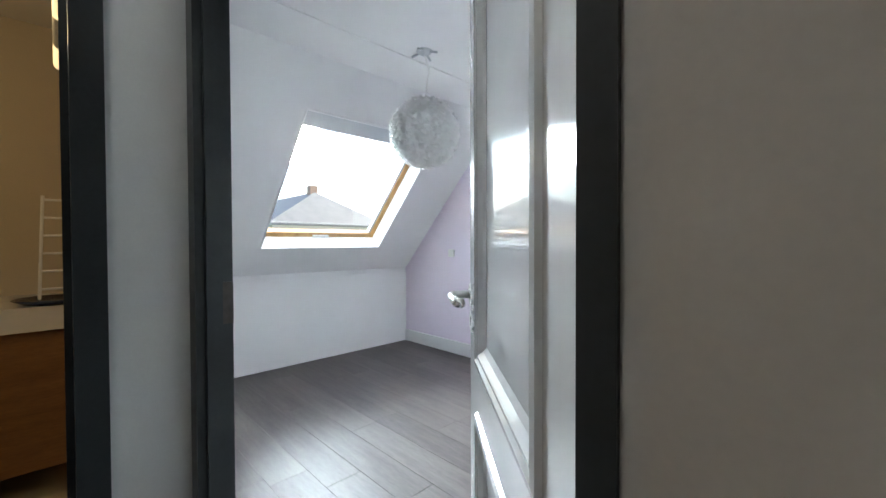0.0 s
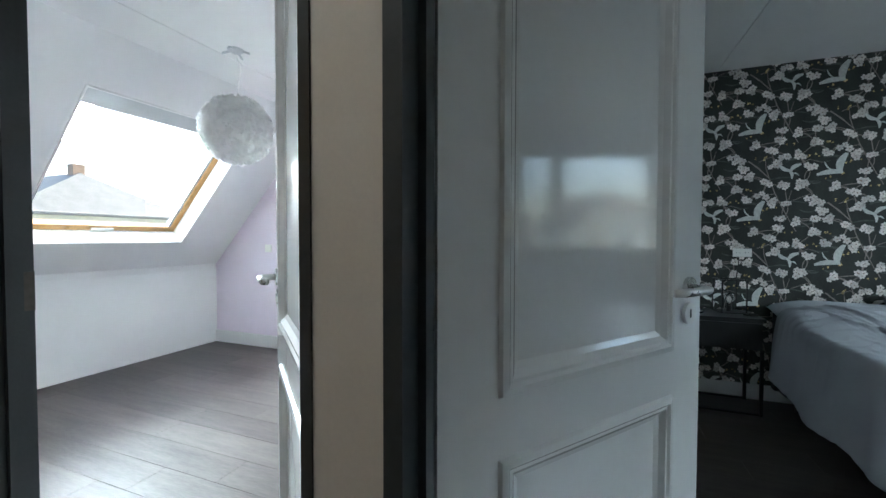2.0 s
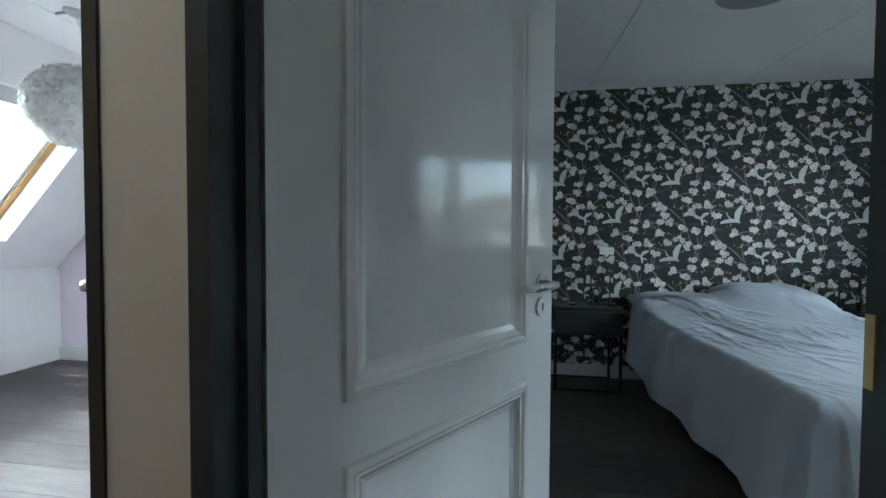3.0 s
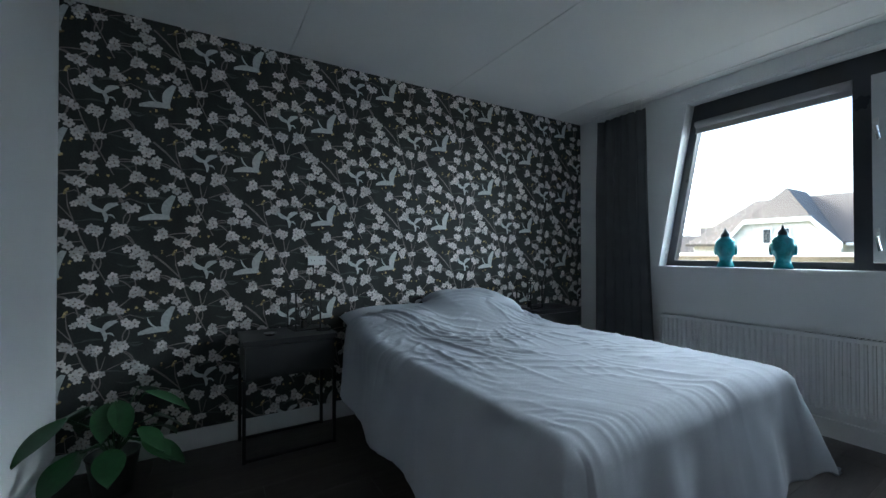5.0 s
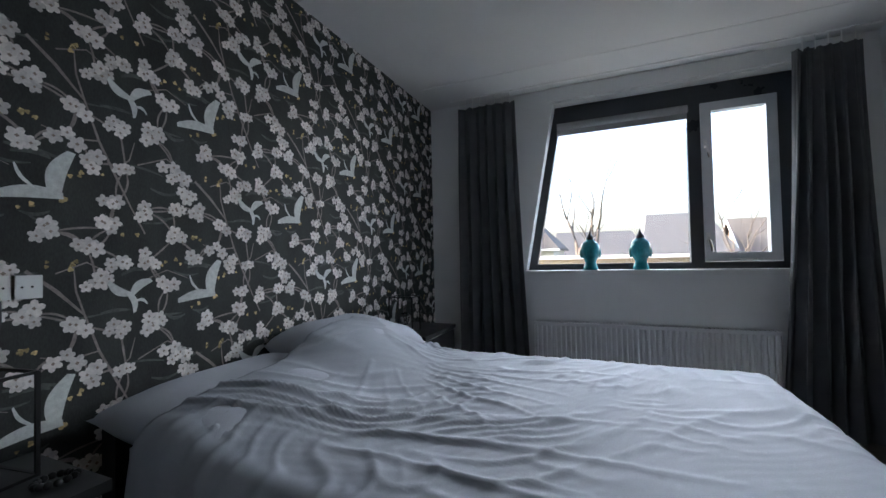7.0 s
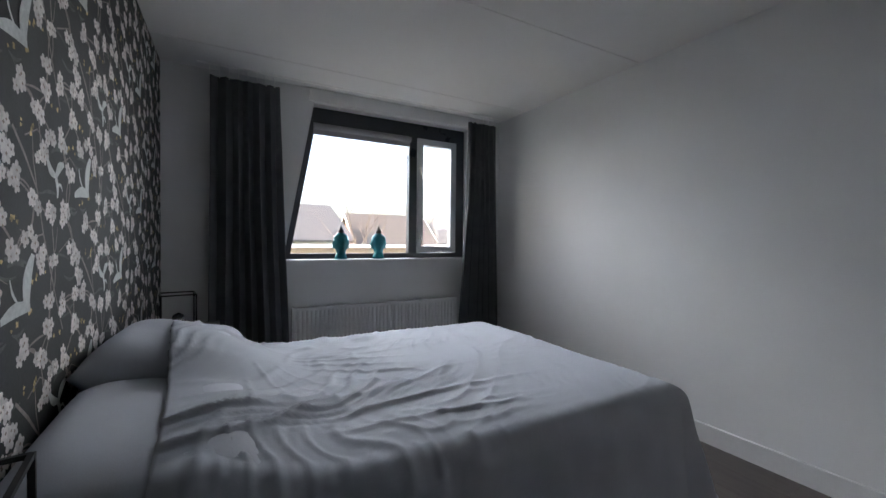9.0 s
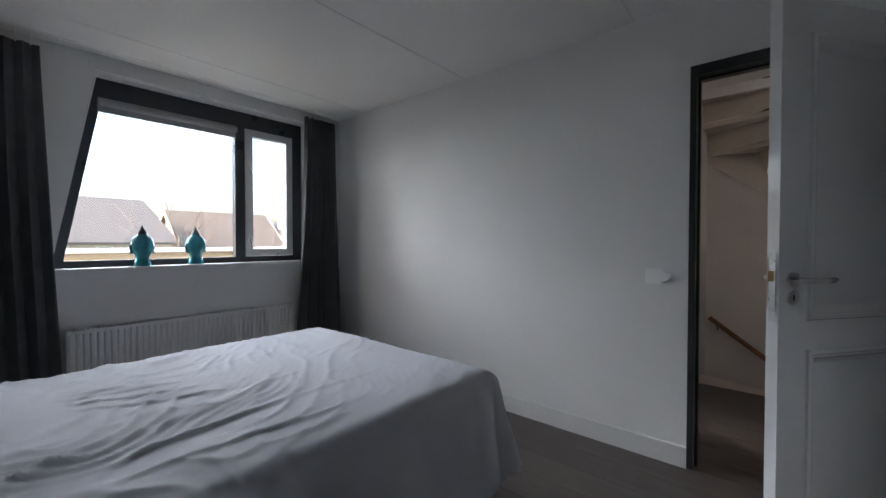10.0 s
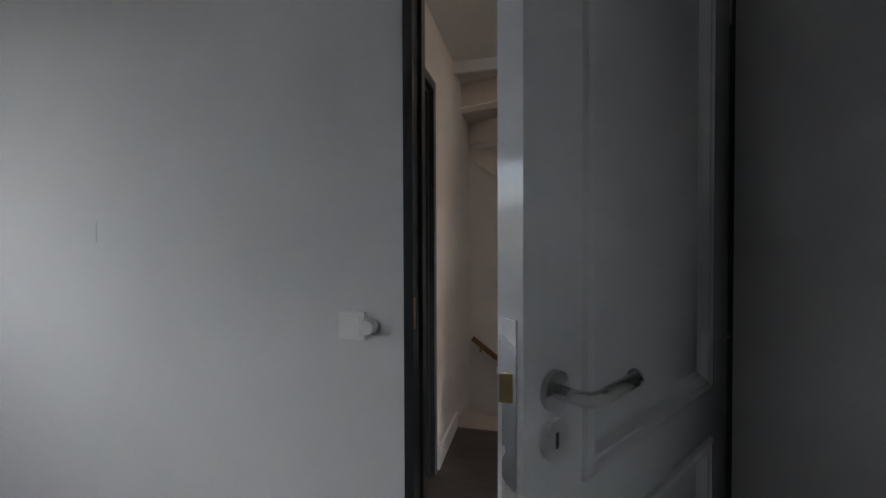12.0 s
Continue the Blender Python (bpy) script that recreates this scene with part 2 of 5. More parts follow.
def part(name, bm, material, parent=None, label="", smooth=False, kind=""):
    me = bpy.data.meshes.new(name)
    bmesh.ops.recalc_face_normals(bm, faces=bm.faces)
    if smooth:
        for f in bm.faces:
            f.smooth = True
    bm.to_mesh(me)
    bm.free()
    me.materials.append(material)
    ob = new(name, me)
    if parent is not None:
        ob.parent = parent
    return tagged(ob, label=label, kind=kind)


def thing(name, m, label, category, group="", kind=""):
    ob = new(name)
    ob.matrix_world = m
    return tagged(ob, label, category, group, kind)


def nb():
    return bmesh.new()


def structure(name, bm, material, label=""):
    return part(name, bm, material, None, label, kind="structure")


# ---- the large structure ----
HC, HA, WY, WX = 2.395, 2.34, 2.885, 4.095      # bedroom ceiling, small room ceiling, papered wall, window wall
DIV0, DIV1 = 0.113, 0.228                       # wall between the two bedrooms
LW, LE, LS = -0.788, 1.21, -2.05                # landing: west, east, stairwell's south wall
TOP = 2.62

# wall between landing and bedrooms, with the two door openings
bm = nb()
box(bm, (-3.6, -0.12, 0), (LW, -0.057, TOP))
box(bm, (LW, -0.12, 2.07), (DIV0, 0, TOP))
box(bm, (DIV0, -0.12, 0), (DIV1, 0, TOP))
box(bm, (DIV1, -0.12, 2.07), (1.052, 0, TOP))
box(bm, (1.052, -0.12, 0), (4.3, 0, TOP))
structure("wall_south", bm, WALL)
# beige face of that wall on the landing
bm = nb()
box(bm, (DIV0, -0.124, 0), (DIV1, -0.12, 2.07))
box(bm, (LW, -0.124, 2.07), (LE, -0.12, 2.4))
box(bm, (1.052, -0.124, 0), (LE, -0.12, 2.07))
structure("landing_plaster", bm, BEIGE)
structure("wall_divider", box(nb(), (DIV0, 0, 0), (DIV1, 3.0, TOP)), WALL_A)
structure("wall_divider_bedroom_face", box(nb(), (DIV1, 0, 0), (DIV1 + 0.004, WY, HC)), WALL)
structure("wall_north_papered", box(nb(), (DIV1, WY, 0), (4.3, 3.0, TOP)), WALL)
structure("wall_north_lilac", box(nb(), (-3.6, 2.65, 0), (DIV0, 3.0, TOP)), LILAC)

# window wall with the opening whose one side leans
WB, WT, WZ0, WZ1, WR = 2.105, 1.868, 1.0, 2.288, 0.36
bm = nb()
th = (0.2, 0, 0)
prism(bm, [(WX, 0, 0), (WX, WY, 0), (WX, WY, WZ0), (WX, 0, WZ0)], th)
prism(bm, [(WX, 0, WZ1), (WX, WY, WZ1), (WX, WY, TOP), (WX, 0, TOP)], th)
prism(bm, [(WX, WB, WZ0), (WX, WY, WZ0), (WX, WY, WZ1), (WX, WT, WZ1)], th)
prism(bm, [(WX, 0, WZ0), (WX, WR, WZ0), (WX, WR, WZ1), (WX, 0, WZ1)], th)
structure("wall_east", bm, WALL)

# ceilings: boards with open joints
bm = nb()
for x0, x1 in ((0.14, 1.32), (1.32, 2.50), (2.50, 3.68)):
    box(bm, (x0 + 0.003, 0, HC), (x1 - 0.003, WY, HC + 0.012))
box(bm, (DIV1, 0, HC), (0.137, WY, HC + 0.012))
box(bm, (3.683, 0, HC), (WX, WY, HC + 0.012))
box(bm, (DIV1, 0, HC + 0.012), (WX + 0.2, WY, TOP))
structure("ceiling_bedroom", bm, CEIL)
bm = nb()
for x0, x1 in ((-2.25, -1.75), (-1.75, -0.57), (-0.57, DIV0)):
    box(bm, (x0 + 0.003, -0.07, HA), (x1 - 0.003, 2.65, HA + 0.012))
box(bm, (-2.25, -0.07, HA + 0.012), (DIV0, 2.65, TOP))
structure("ceiling_small_room", bm, WALL_A)

# sloping roof of the small room, with the skylight's opening
KX, KZ, KK = -3.49, 0.878, 1.06


def slope(x, off=0.0):
    return KZ + (x - KX) * KK + off


SY0, SY1, SX0, SX1 = 0.88, 2.10, -3.268, -2.355
bm = nb()
roof_th = (-0.16, 0, 0.15)


def slope_quad(x0, x1, y0, y1):
    prism(bm, [(x0, y0, slope(x0)), (x1, y0, slope(x1)), (x1, y1, slope(x1)), (x0, y1, slope(x0))], roof_th)


slope_quad(KX, -2.105, -0.12, SY0)
slope_quad(KX, -2.105, SY1, 2.65)
slope_quad(KX, SX0, SY0, SY1)
slope_quad(SX1, -2.105, SY0, SY1)
structure("ceiling_slope", bm, WALL_A)
bm = nb()
box(bm, (-3.6, -0.07, 0), (KX, 2.65, 0.82))
box(bm, (-3.6, -0.07, 0.82), (KX - 0.012, 2.65, 0.95))
structure("wall_knee", bm, WALL_A)

# landing and stairwell walls
bm = nb()
box(bm, (-0.9, -0.262, 0), (LW, -0.12, TOP))
box(bm, (-0.9, -1.05, 2.07), (LW, -0.262, TOP))
box(bm, (-0.9, LS, -2.7), (LW, -1.05, 5.0))
structure("wall_west", bm, WALL)
bm = nb()
box(bm, (LE, -0.17, 0), (1.33, -0.12, TOP))
box(bm, (LE, -0.97, 2.075), (1.33, -0.17, TOP))
box(bm, (LE, LS - 0.1, -2.7), (1.33, -0.97, 5.0))
structure("wall_landing_east", bm, BEIGE)
structure("wall_stairwell_south", box(nb(), (-0.9, LS - 0.1, -2.7), (1.33, LS, 5.0)), BEIGE)
structure("wall_stairwell_upper", box(nb(), (LW, -1.45, TOP), (LE, -1.35, 5.0)), BEIGE)
structure("wall_stairwell_lower", box(nb(), (LW, -1.45, -2.7), (LE, -1.35, -0.14)), BEIGE)
structure("ceiling_stairwell", box(nb(), (-0.9, LS - 0.1, 5.0), (1.33, -1.35, 5.1)), CEIL)
structure("floor_below", box(nb(), (-0.9, LS - 0.1, -2.8), (1.33, -1.35, -2.7)), PLANK_D)
bm = nb()
box(bm, (LW, -1.45, 2.405), (LE, -0.124, TOP))
structure("ceiling_landing", bm, CEIL)
structure("stair_opening_trim", box(nb(), (LW, -1.475, 2.33), (LE, -1.45, TOP)), TRIM)

# bathroom shell
bm = nb()
box(bm, (-3.1, -2.2, 0), (-3.0, -0.12, TOP))
box(bm, (-3.0, -2.2, 0), (-0.9, -2.1, TOP))
box(bm, (-3.0, -0.13, 0), (-0.9, -0.12, TOP))
structure("wall_bathroom", bm, BATH)
structure("ceiling_bathroom", box(nb(), (-3.1, -2.2, 2.4), (-0.9, -0.12, TOP)), CEIL)
structure("floor_bathroom", box(nb(), (-3.1, -2.2, -0.1), (-0.785, -0.12, 0.0)), BATH)

# screeds that carry the planks
structure("subfloor", box(nb(), (-3.6, -0.12, -0.14), (4.3, 3.0, -0.012)), PLANK_D)
structure("subfloor_landing", box(nb(), (LW, -1.49, -0.14), (1.33, -0.12, -0.012)), PLANK_D)
structure("stair_edge_trim", box(nb(), (0.29, -1.51, -0.16), (LE, -1.49, 0.004)), STAIRP)

# baseboards
bm = nb()
box(bm, (1.052, 0.0, 0.0), (WX, 0.016, 0.108))
box(bm, (DIV1 + 0.004, WY - 0.016, 0.0), (WX, WY, 0.108))
box(bm, (WX - 0.016, 0.016, 0.0), (WX, WY - 0.016, 0.108))
box(bm, (DIV1 + 0.004, 0.1, 0.0), (DIV1 + 0.02, WY - 0.016, 0.108))
structure("baseboard", soften(bm, 0.003, 1), TRIM)
bm = nb()
box(bm, (KX, 2.634, 0.0), (DIV0, 2.65, 0.13))
box(bm, (DIV0 - 0.016, 0.1, 0.0), (DIV0, 2.634, 0.13))
structure("baseboard_small_room", soften(bm, 0.003, 1), TRIM)
bm = nb()
box(bm, (LE - 0.016, -1.49, 0.0), (LE, -0.975, 0.10))
structure("baseboard_landing", soften(bm, 0.003, 1), TRIM)


def door_frame(name, x0, x1, y0, y1, jamb0, jamb1, head, stop_y, swap=False, left_y1=None):
    """A charcoal frame: two jambs, a head and the stops. swap: in a wall that runs along y."""
    frame_ob = thing(name, Matrix.Identity(4), "charcoal painted wooden door frame", "door frame", kind="structure")

    def bx(nm, a, b, material=FRAME):
        if swap:
            a, b = (a[1], a[0], a[2]), (b[1], b[0], b[2])
        return part(nm, soften(box(nb(), a, b), 0.003, 1), material, frame_ob)
    bx("jamb", (x0, y0, 0), (x0 + jamb0, y1 if left_y1 is None else left_y1, head))
    if left_y1 is not None:
        bx("rebate", (x0, left_y1, 0), (x0 + 0.005, y1, head))
    bx("jamb", (x1 - jamb1, y0, 0), (x1, y1, head))
    bx("head", (x0 + jamb0, y0, head - 0.05), (x1 - jamb1, y1, head))
    bx("stop", (x0 + jamb0, stop_y - 0.03, 0), (x0 + jamb0 + 0.012, stop_y, head - 0.05))
    bx("stop", (x1 - jamb1 - 0.012, stop_y - 0.03, 0), (x1 - jamb1, stop_y, head - 0.05))
    bx("stop", (x0 + jamb0 + 0.012, stop_y - 0.03, head - 0.062), (x1 - jamb1 - 0.012, stop_y, head - 0.05))
    return frame_ob


fa = door_frame("door_frame_small_room", LW, DIV0, -0.128, -0.057, 0.049, 0.019, 2.07, -0.08)
fb = door_frame("door_frame_bedroom", DIV1, 1.052, -0.128, 0.006, 0.028, 0.028, 2.07, -0.05, left_y1=-0.046)
fc = door_frame("door_frame_bathroom", -1.05, -0.262, -0.905, -0.773, 0.048, 0.048, 2.07, -0.83, swap=True)
fd = door_frame("door_frame_landing_east", -0.97, -0.17, 1.204, 1.32, 0.05, 0.05, 2.075, 1.262, swap=True)


POTDARK = mat("tarnished_steel", (0.10, 0.09, 0.08), 0.45, metal=0.8, vary=0.2)


def strike(parent, at, axis, material=BRASS, label="worn brass strike plate", half=0.012):
    x, y, z = at
    bm = nb()
    if axis == "x":
        box(bm, (x, y - half, z - 0.045), (x + 0.003, y + half, z + 0.045))
    else:
        box(bm, (x - 0.012, y, z - 0.045), (x + 0.012, y + 0.003, z + 0.045))
    part("strike_plate", bm, material, parent, label)


strike(fa, (LW + 0.049, -0.069, 1.04), "x", POTDARK, "dark worn strike plate")
strike(fb, (1.021, -0.004, 1.03), "x", half=0.0065)
strike(fd, (1.285, -0.923, 1.04), "y")


# ---- doors ----
def rect_sweep(bm, x0, x1, z0, z1, profile, y, side):
    """A mitred moulding round a rectangle in the plane of the leaf; profile: (inset, height) pairs."""
    rings = []
    for inset, high in profile:
        yy = y + side * high
        rings.append([bm.verts.new(p) for p in ((x0 + inset, yy, z0 + inset), (x1 - inset, yy, z0 + inset), (x1 - inset, yy, z1 - inset), (x0 + inset, yy, z1 - inset))])
    for r, s in zip(rings, rings[1:]):
        for k in range(4):
            bm.faces.new((r[k], r[(k + 1) % 4], s[(k + 1) % 4], s[k]))


def lever(parent, x, y, z, side, toward):
    """Lever handle with rose and key rose, on one face of a leaf."""
    bm = nb()
    tube(bm, [(x, y, z), (x, y + side * 0.009, z)], 0.026, 24)
    tube(bm, [(x, y, z - 0.062), (x, y + side * 0.007, z - 0.062)], 0.026, 24)
    part("rose", bm, STEEL, parent, "round brushed steel rose")
    bm = nb()
    tube(bm, [(x, y + side * 0.008, z), (x, y + side * 0.038, z), (x + toward * 0.006, y + side * 0.049, z), (x + toward * 0.02, y + side * 0.053, z),
              (x + toward * 0.125, y + side * 0.050, z), (x + toward * 0.135, y + side * 0.040, z)], 0.0095, 14)
    part("handle", bm, STEEL, parent, "brushed steel lever handle", smooth=True)
    part("keyhole", box(nb(), (x - 0.003, y + side * 0.0071, z - 0.072), (x + 0.003, y + side * 0.0078, z - 0.052)), DARKHOLE, parent)


def panel_door(name, hinge, turn, width, hang, label, panels=True, height=2.012):
    """A lacquered leaf; local x runs from the hinge to the latch, y=0 is its pivot face. hang: which way the leaf is thick."""
    leaf = thing(name, pose(hinge[0], hinge[1], 0, 0, 0, turn), label, "door")
    t0, t1 = (0.0, 0.04 * hang)
    bm = nb()
    a, b = min(t0, t1), max(t0, t1)
    zs = [(0.19, 0.785), (0.915, 1.885)]
    st0, st1 = 0.131, width - 0.140
    if panels:
        box(bm, (0, a, 0.012), (st0, b, height))
        box(bm, (st1, a, 0.012), (width, b, height))
        for z0, z1 in ((0.012, zs[0][0]), (zs[0][1], zs[1][0]), (zs[1][1], height)):
            box(bm, (st0, a, z0), (st1, b, z1))
        part("leaf_frame", bm, LACQUER, leaf)
        for z0, z1 in zs:
            part("door_panel", box(nb(), (st0 - 0.002, a + 0.012, z0 - 0.002), (st1 + 0.002, b - 0.012, z1 + 0.002)), LACQUER, leaf)
            bm = nb()
            for y, s in ((a, -1), (b, 1)):
                rect_sweep(bm, st0 - 0.014, st1 + 0.014, z0 - 0.014, z1 + 0.014,
                           [(0, 0), (0.004, 0.007), (0.016, 0.009), (0.022, 0.004), (0.028, 0.004), (0.040, -0.006), (0.052, -0.0115)], y, s)
            part("moulding", bm, LACQUER, leaf)
    else:
        part("leaf_frame", soften(box(nb(), (0, a, 0.012), (width, b, height)), 0.002, 1), LACQUER, leaf)
    for y, s in ((a, -1), (b, 1)):
        lever(leaf, width - 0.058, y, 1.046, s, -1)
    bm = nb()
    box(bm, (width, (a + b) / 2 - 0.011, 0.90), (width + 0.0025, (a + b) / 2 + 0.011, 1.14))
    part("lock_plate", bm, STEEL, leaf, "steel lock faceplate")
    part("latch", prism(nb(), [(width + 0.002, (a + b) / 2 - 0.007, 1.04), (width + 0.012, (a + b) / 2 - 0.007, 1.04), (width + 0.002, (a + b) / 2 + 0.007, 1.04)], (0, 0, 0.035)), BRASS, leaf, "brass latch bolt")
    for z in (0.25, 1.0, 1.75):
        bm = nb()
        tube(bm, [(-0.004, 0, z), (-0.004, 0, z + 0.09)], 0.007, 10)
        part("hinge", bm, STEEL, leaf)
    return leaf


panel_door("bedroom_door", (0.2355, -0.013), 52.8, 0.768, -1, "glossy white panel door standing ajar into the bedroom")
panel_door("small_room_door", (0.099, -0.035), 138.5, 0.71, 1, "glossy white panel door standing ajar into the empty room")
panel_door("bathroom_door", (-0.774, -0.985), 2.5, 0.80, 1, "plain white door opened flat across the landing", panels=False)
closet = thing("closet_door", Matrix.Identity(4), "black flush door closed in the landing wall", "door")
part("leaf_frame", soften(box(nb(), (1.264, -0.919, 0.01), (1.30, -0.221, 2.02)), 0.003, 1), FRAME, closet)

# ---- bedroom window ----
win = thing("window_1", Matrix.Identity(4), "anthracite window with one leaning side, fixed pane and grey casement", "window", kind="structure")
FX0, FX1 = 4.205, 4.27


def lean(z):
    return WB - 0.012 + (WT - WB) * (z - WZ0) / (WZ1 - WZ0)


def bar(nm, pts, material=WINDOWDARK, x0=FX0, x1=FX1, parent=win, label=""):
    return part(nm, prism(nb(), [(x0, y, z) for y, z in pts], (x1 - x0, 0, 0)), material, parent, label)


MU0, MU1, Z0, Z1 = 0.965, 0.885, 1.05, 2.15
bar("window_frame", [(lean(1.0), 1.0), (WR, 1.0), (WR, Z0), (lean(Z0), Z0)])
bar("window_frame", [(lean(Z1), Z1), (WR, Z1), (WR, WZ1), (lean(WZ1), WZ1)])
bar("window_frame", [(lean(Z0), Z0), (lean(Z0) - 0.06, Z0), (lean(Z1) - 0.06, Z1), (lean(Z1), Z1)])
bar("mullion", [(MU0, Z0), (MU1, Z0), (MU1, Z1), (MU0, Z1)])
bar("window_frame", [(0.455, Z0), (WR, Z0), (WR, Z1), (0.455, Z1)])
pane = bar("pane", [(lean(Z0) - 0.06, Z0), (MU0, Z0), (MU0, Z1), (lean(Z1) - 0.06, Z1)], GLASS, 4.236, 4.242)
pane.visible_shadow = False
# casement
CY0, CY1, CZ0, CZ1, CW = 0.458, 0.882, 1.053, 2.147, 0.060
cas = bar("casement", [(CY1, CZ0), (CY0, CZ0), (CY0, CZ0 + CW), (CY1, CZ0 + CW)], SASH, 4.190, 4.25, label="grey-white casement sash")
bar("sash_rail", [(CY1, CZ1 - CW), (CY0, CZ1 - CW), (CY0, CZ1), (CY1, CZ1)], SASH, 4.190, 4.25, cas)
bar("sash_stile", [(CY1, CZ0 + CW), (CY1 - CW, CZ0 + CW), (CY1 - CW, CZ1 - CW), (CY1, CZ1 - CW)], SASH, 4.190, 4.25, cas)
bar("sash_stile", [(CY0 + CW, CZ0 + CW), (CY0, CZ0 + CW), (CY0, CZ1 - CW), (CY0 + CW, CZ1 - CW)], SASH, 4.190, 4.25, cas)
p2 = bar("pane", [(CY1 - CW, CZ0 + CW), (CY0 + CW, CZ0 + CW), (CY0 + CW, CZ1 - CW), (CY1 - CW, CZ1 - CW)], GLASS, 4.222, 4.228, cas)
p2.visible_shadow = False
for z in (1.22, 1.86):
    bm = nb()
    box(bm, (4.178, CY1 - 0.028, z - 0.03), (4.190, CY1 - 0.008, z + 0.03))
    tube(bm, [(4.178, CY1 - 0.018, z), (4.160, CY1 - 0.018, z), (4.152, CY1 - 0.022, z - 0.02), (4.152, CY1 - 0.035, z - 0.10)], 0.008, 10)
    part("window_handle", bm, STEEL, cas, "small steel window catch")
bm = nb()
tube(bm, [(4.175, 0.60, 1.066), (4.170, 0.75, 1.068)], 0.006, 8)
part("window_stay", bm, STEEL, cas)
# linings and sill
bm = nb()
prism(bm, [(WX + 0.001, WB, WZ0), (WX + 0.001, WB - 0.012, WZ0), (WX + 0.001, WT - 0.012, WZ1), (WX + 0.001, WT, WZ1)], (0.105, 0, 0))
box(bm, (WX + 0.001, WT, WZ1 - 0.008), (4.2, WR, WZ1))
part("window_lining", bm, TRIM, win)
part("window_sill", soften(box(nb(), (WX - 0.035, 0.34, 0.968), (4.205, WB + 0.02, 1.004)), 0.005, 2), TRIM, win, "white window sill")
part("head_trim", soften(box(nb(), (WX - 0.018, 0.1, WZ1 + 0.004), (WX, WT + 0.03, HC - 0.002)), 0.004, 1), TRIM, win)
blind = thing("roller_blind", Matrix.Identity(4), "rolled-up grey roller blind at the window head", "blind")
bm = nb()
tube(bm, [(4.18, 0.962, 2.118), (4.18, 1.835, 2.118)], 0.026, 16)
part("blind_roll", bm, BLIND, blind, smooth=True)
bm = nb()
box(bm, (4.196, 0.962, 2.062), (4.199, 1.845, 2.152))
tube(bm, [(4.197, 0.962, 2.06), (4.197, 1.845, 2.06)], 0.008, 8)
part("blind_cloth", bm, BLIND, blind)

# ---- skylight ----
skyl = thing("window_2", Matrix.Identity(4), "pine roof window in a white lined opening", "skylight", kind="structure")


def sl(x, y, off):
    """A point at the slope, off metres outwards along its normal."""
    n = Vector((-KK, 0, 1)).normalized()
    return Vector((x, y, slope(x))) + n * off


def sbar(nm, x0, x1, y0, y1, o0, o1, material, parent=skyl, label=""):
    n = Vector((-KK, 0, 1)).normalized()
    return part(nm, prism(nb(), [sl(x0, y0, o0), sl(x1, y0, o0), sl(x1, y1, o0), sl(x0, y1, o0)], n * (o1 - o0)), material, parent, label)


D = 0.15
for nm, q in (("lining", (SX0, SX1, SY0 + 0.001, SY0 + 0.013)), ("lining", (SX0, SX1, SY1 - 0.013, SY1 - 0.001)), ("lining", (SX0 + 0.001, SX0 + 0.01, SY0 + 0.013, SY1 - 0.013)), ("lining", (SX1 - 0.01, SX1 - 0.001, SY0 + 0.013, SY1 - 0.013))):
    sbar(nm, *q, -0.004, D + 0.05, WALL_A)
OX = 0.045
sbar("window_frame", SX0 + 0.01, SX0 + OX, SY0 + 0.013, SY1 - 0.013, D, D + 0.06, PINE)
sbar("window_frame", SX1 - OX, SX1 - 0.01, SY0 + 0.013, SY1 - 0.013, D, D + 0.06, PINE)
sbar("window_frame", SX0 + OX, SX1 - OX, SY0 + 0.013, SY0 + 0.06, D, D + 0.06, PINE)
sbar("window_frame", SX0 + OX, SX1 - OX, SY1 - 0.06, SY1 - 0.013, D, D + 0.06, PINE)
for y in (1.10, 1.34, 1.58, 1.82):
    sbar("vent_slot", SX1 - 0.030, SX1 - 0.012, y, y + 0.2, D - 0.004, D - 0.001, PINE)
sbar("control_bar", SX1 - 0.135, SX1 - 0.045, SY0 + 0.06, SY1 - 0.06, D - 0.012, D + 0.03, SASH, label="grey-white control bar")
sbar("sash_stile", SX0 + OX, SX1 - 0.115, SY1 - 0.085, SY1 - 0.06, D + 0.012, D + 0.05, SASH)
sbar("catch", SX0 + 0.012, SX0 + 0.03, 1.40, 1.56, D - 0.014, D, PLASTIC, label="white catch")
g = sbar("pane", SX0 + OX, SX1 - OX, SY0 + 0.05, SY1 - 0.05, D + 0.03, D + 0.036, GLASS)
g.visible_shadow = False

# ---- staircase ----
stair = thing("staircase", Matrix.Identity(4), "cream painted winding stairs round a square newel, dark treads mats", "staircase", kind="structure")
CX, CYY = 0.23, -1.475


def ray_out(deg):
    """Where a line from the newel meets the stairwell's walls."""
    c, s = math.cos(radians(deg)), math.sin(radians(deg))
    best = 9
    if c > 1e-6:
        best = min(best, (LE - CX) / c)
    if c < -1e-6:
        best = min(best, (LW - CX) / c)
    if s < -1e-6:
        best = min(best, (LS - CYY) / s)
    return Vector((CX + best * c, CYY + best * s, 0)), best


def wedge(a0, a1):
    pts = [Vector((CX, CYY, 0)), ray_out(a0)[0]]
    for corner in (Vector((LW, LS, 0)), Vector((LE, LS, 0))):
        ang = math.degrees(math.atan2(corner.y - CYY, corner.x - CX)) % 360
        if a0 + 0.01 < ang < a1 - 0.01:
            pts.append(corner)
    pts.append(ray_out(a1)[0])
    return pts


STEP, RISE = 15.0, 0.2


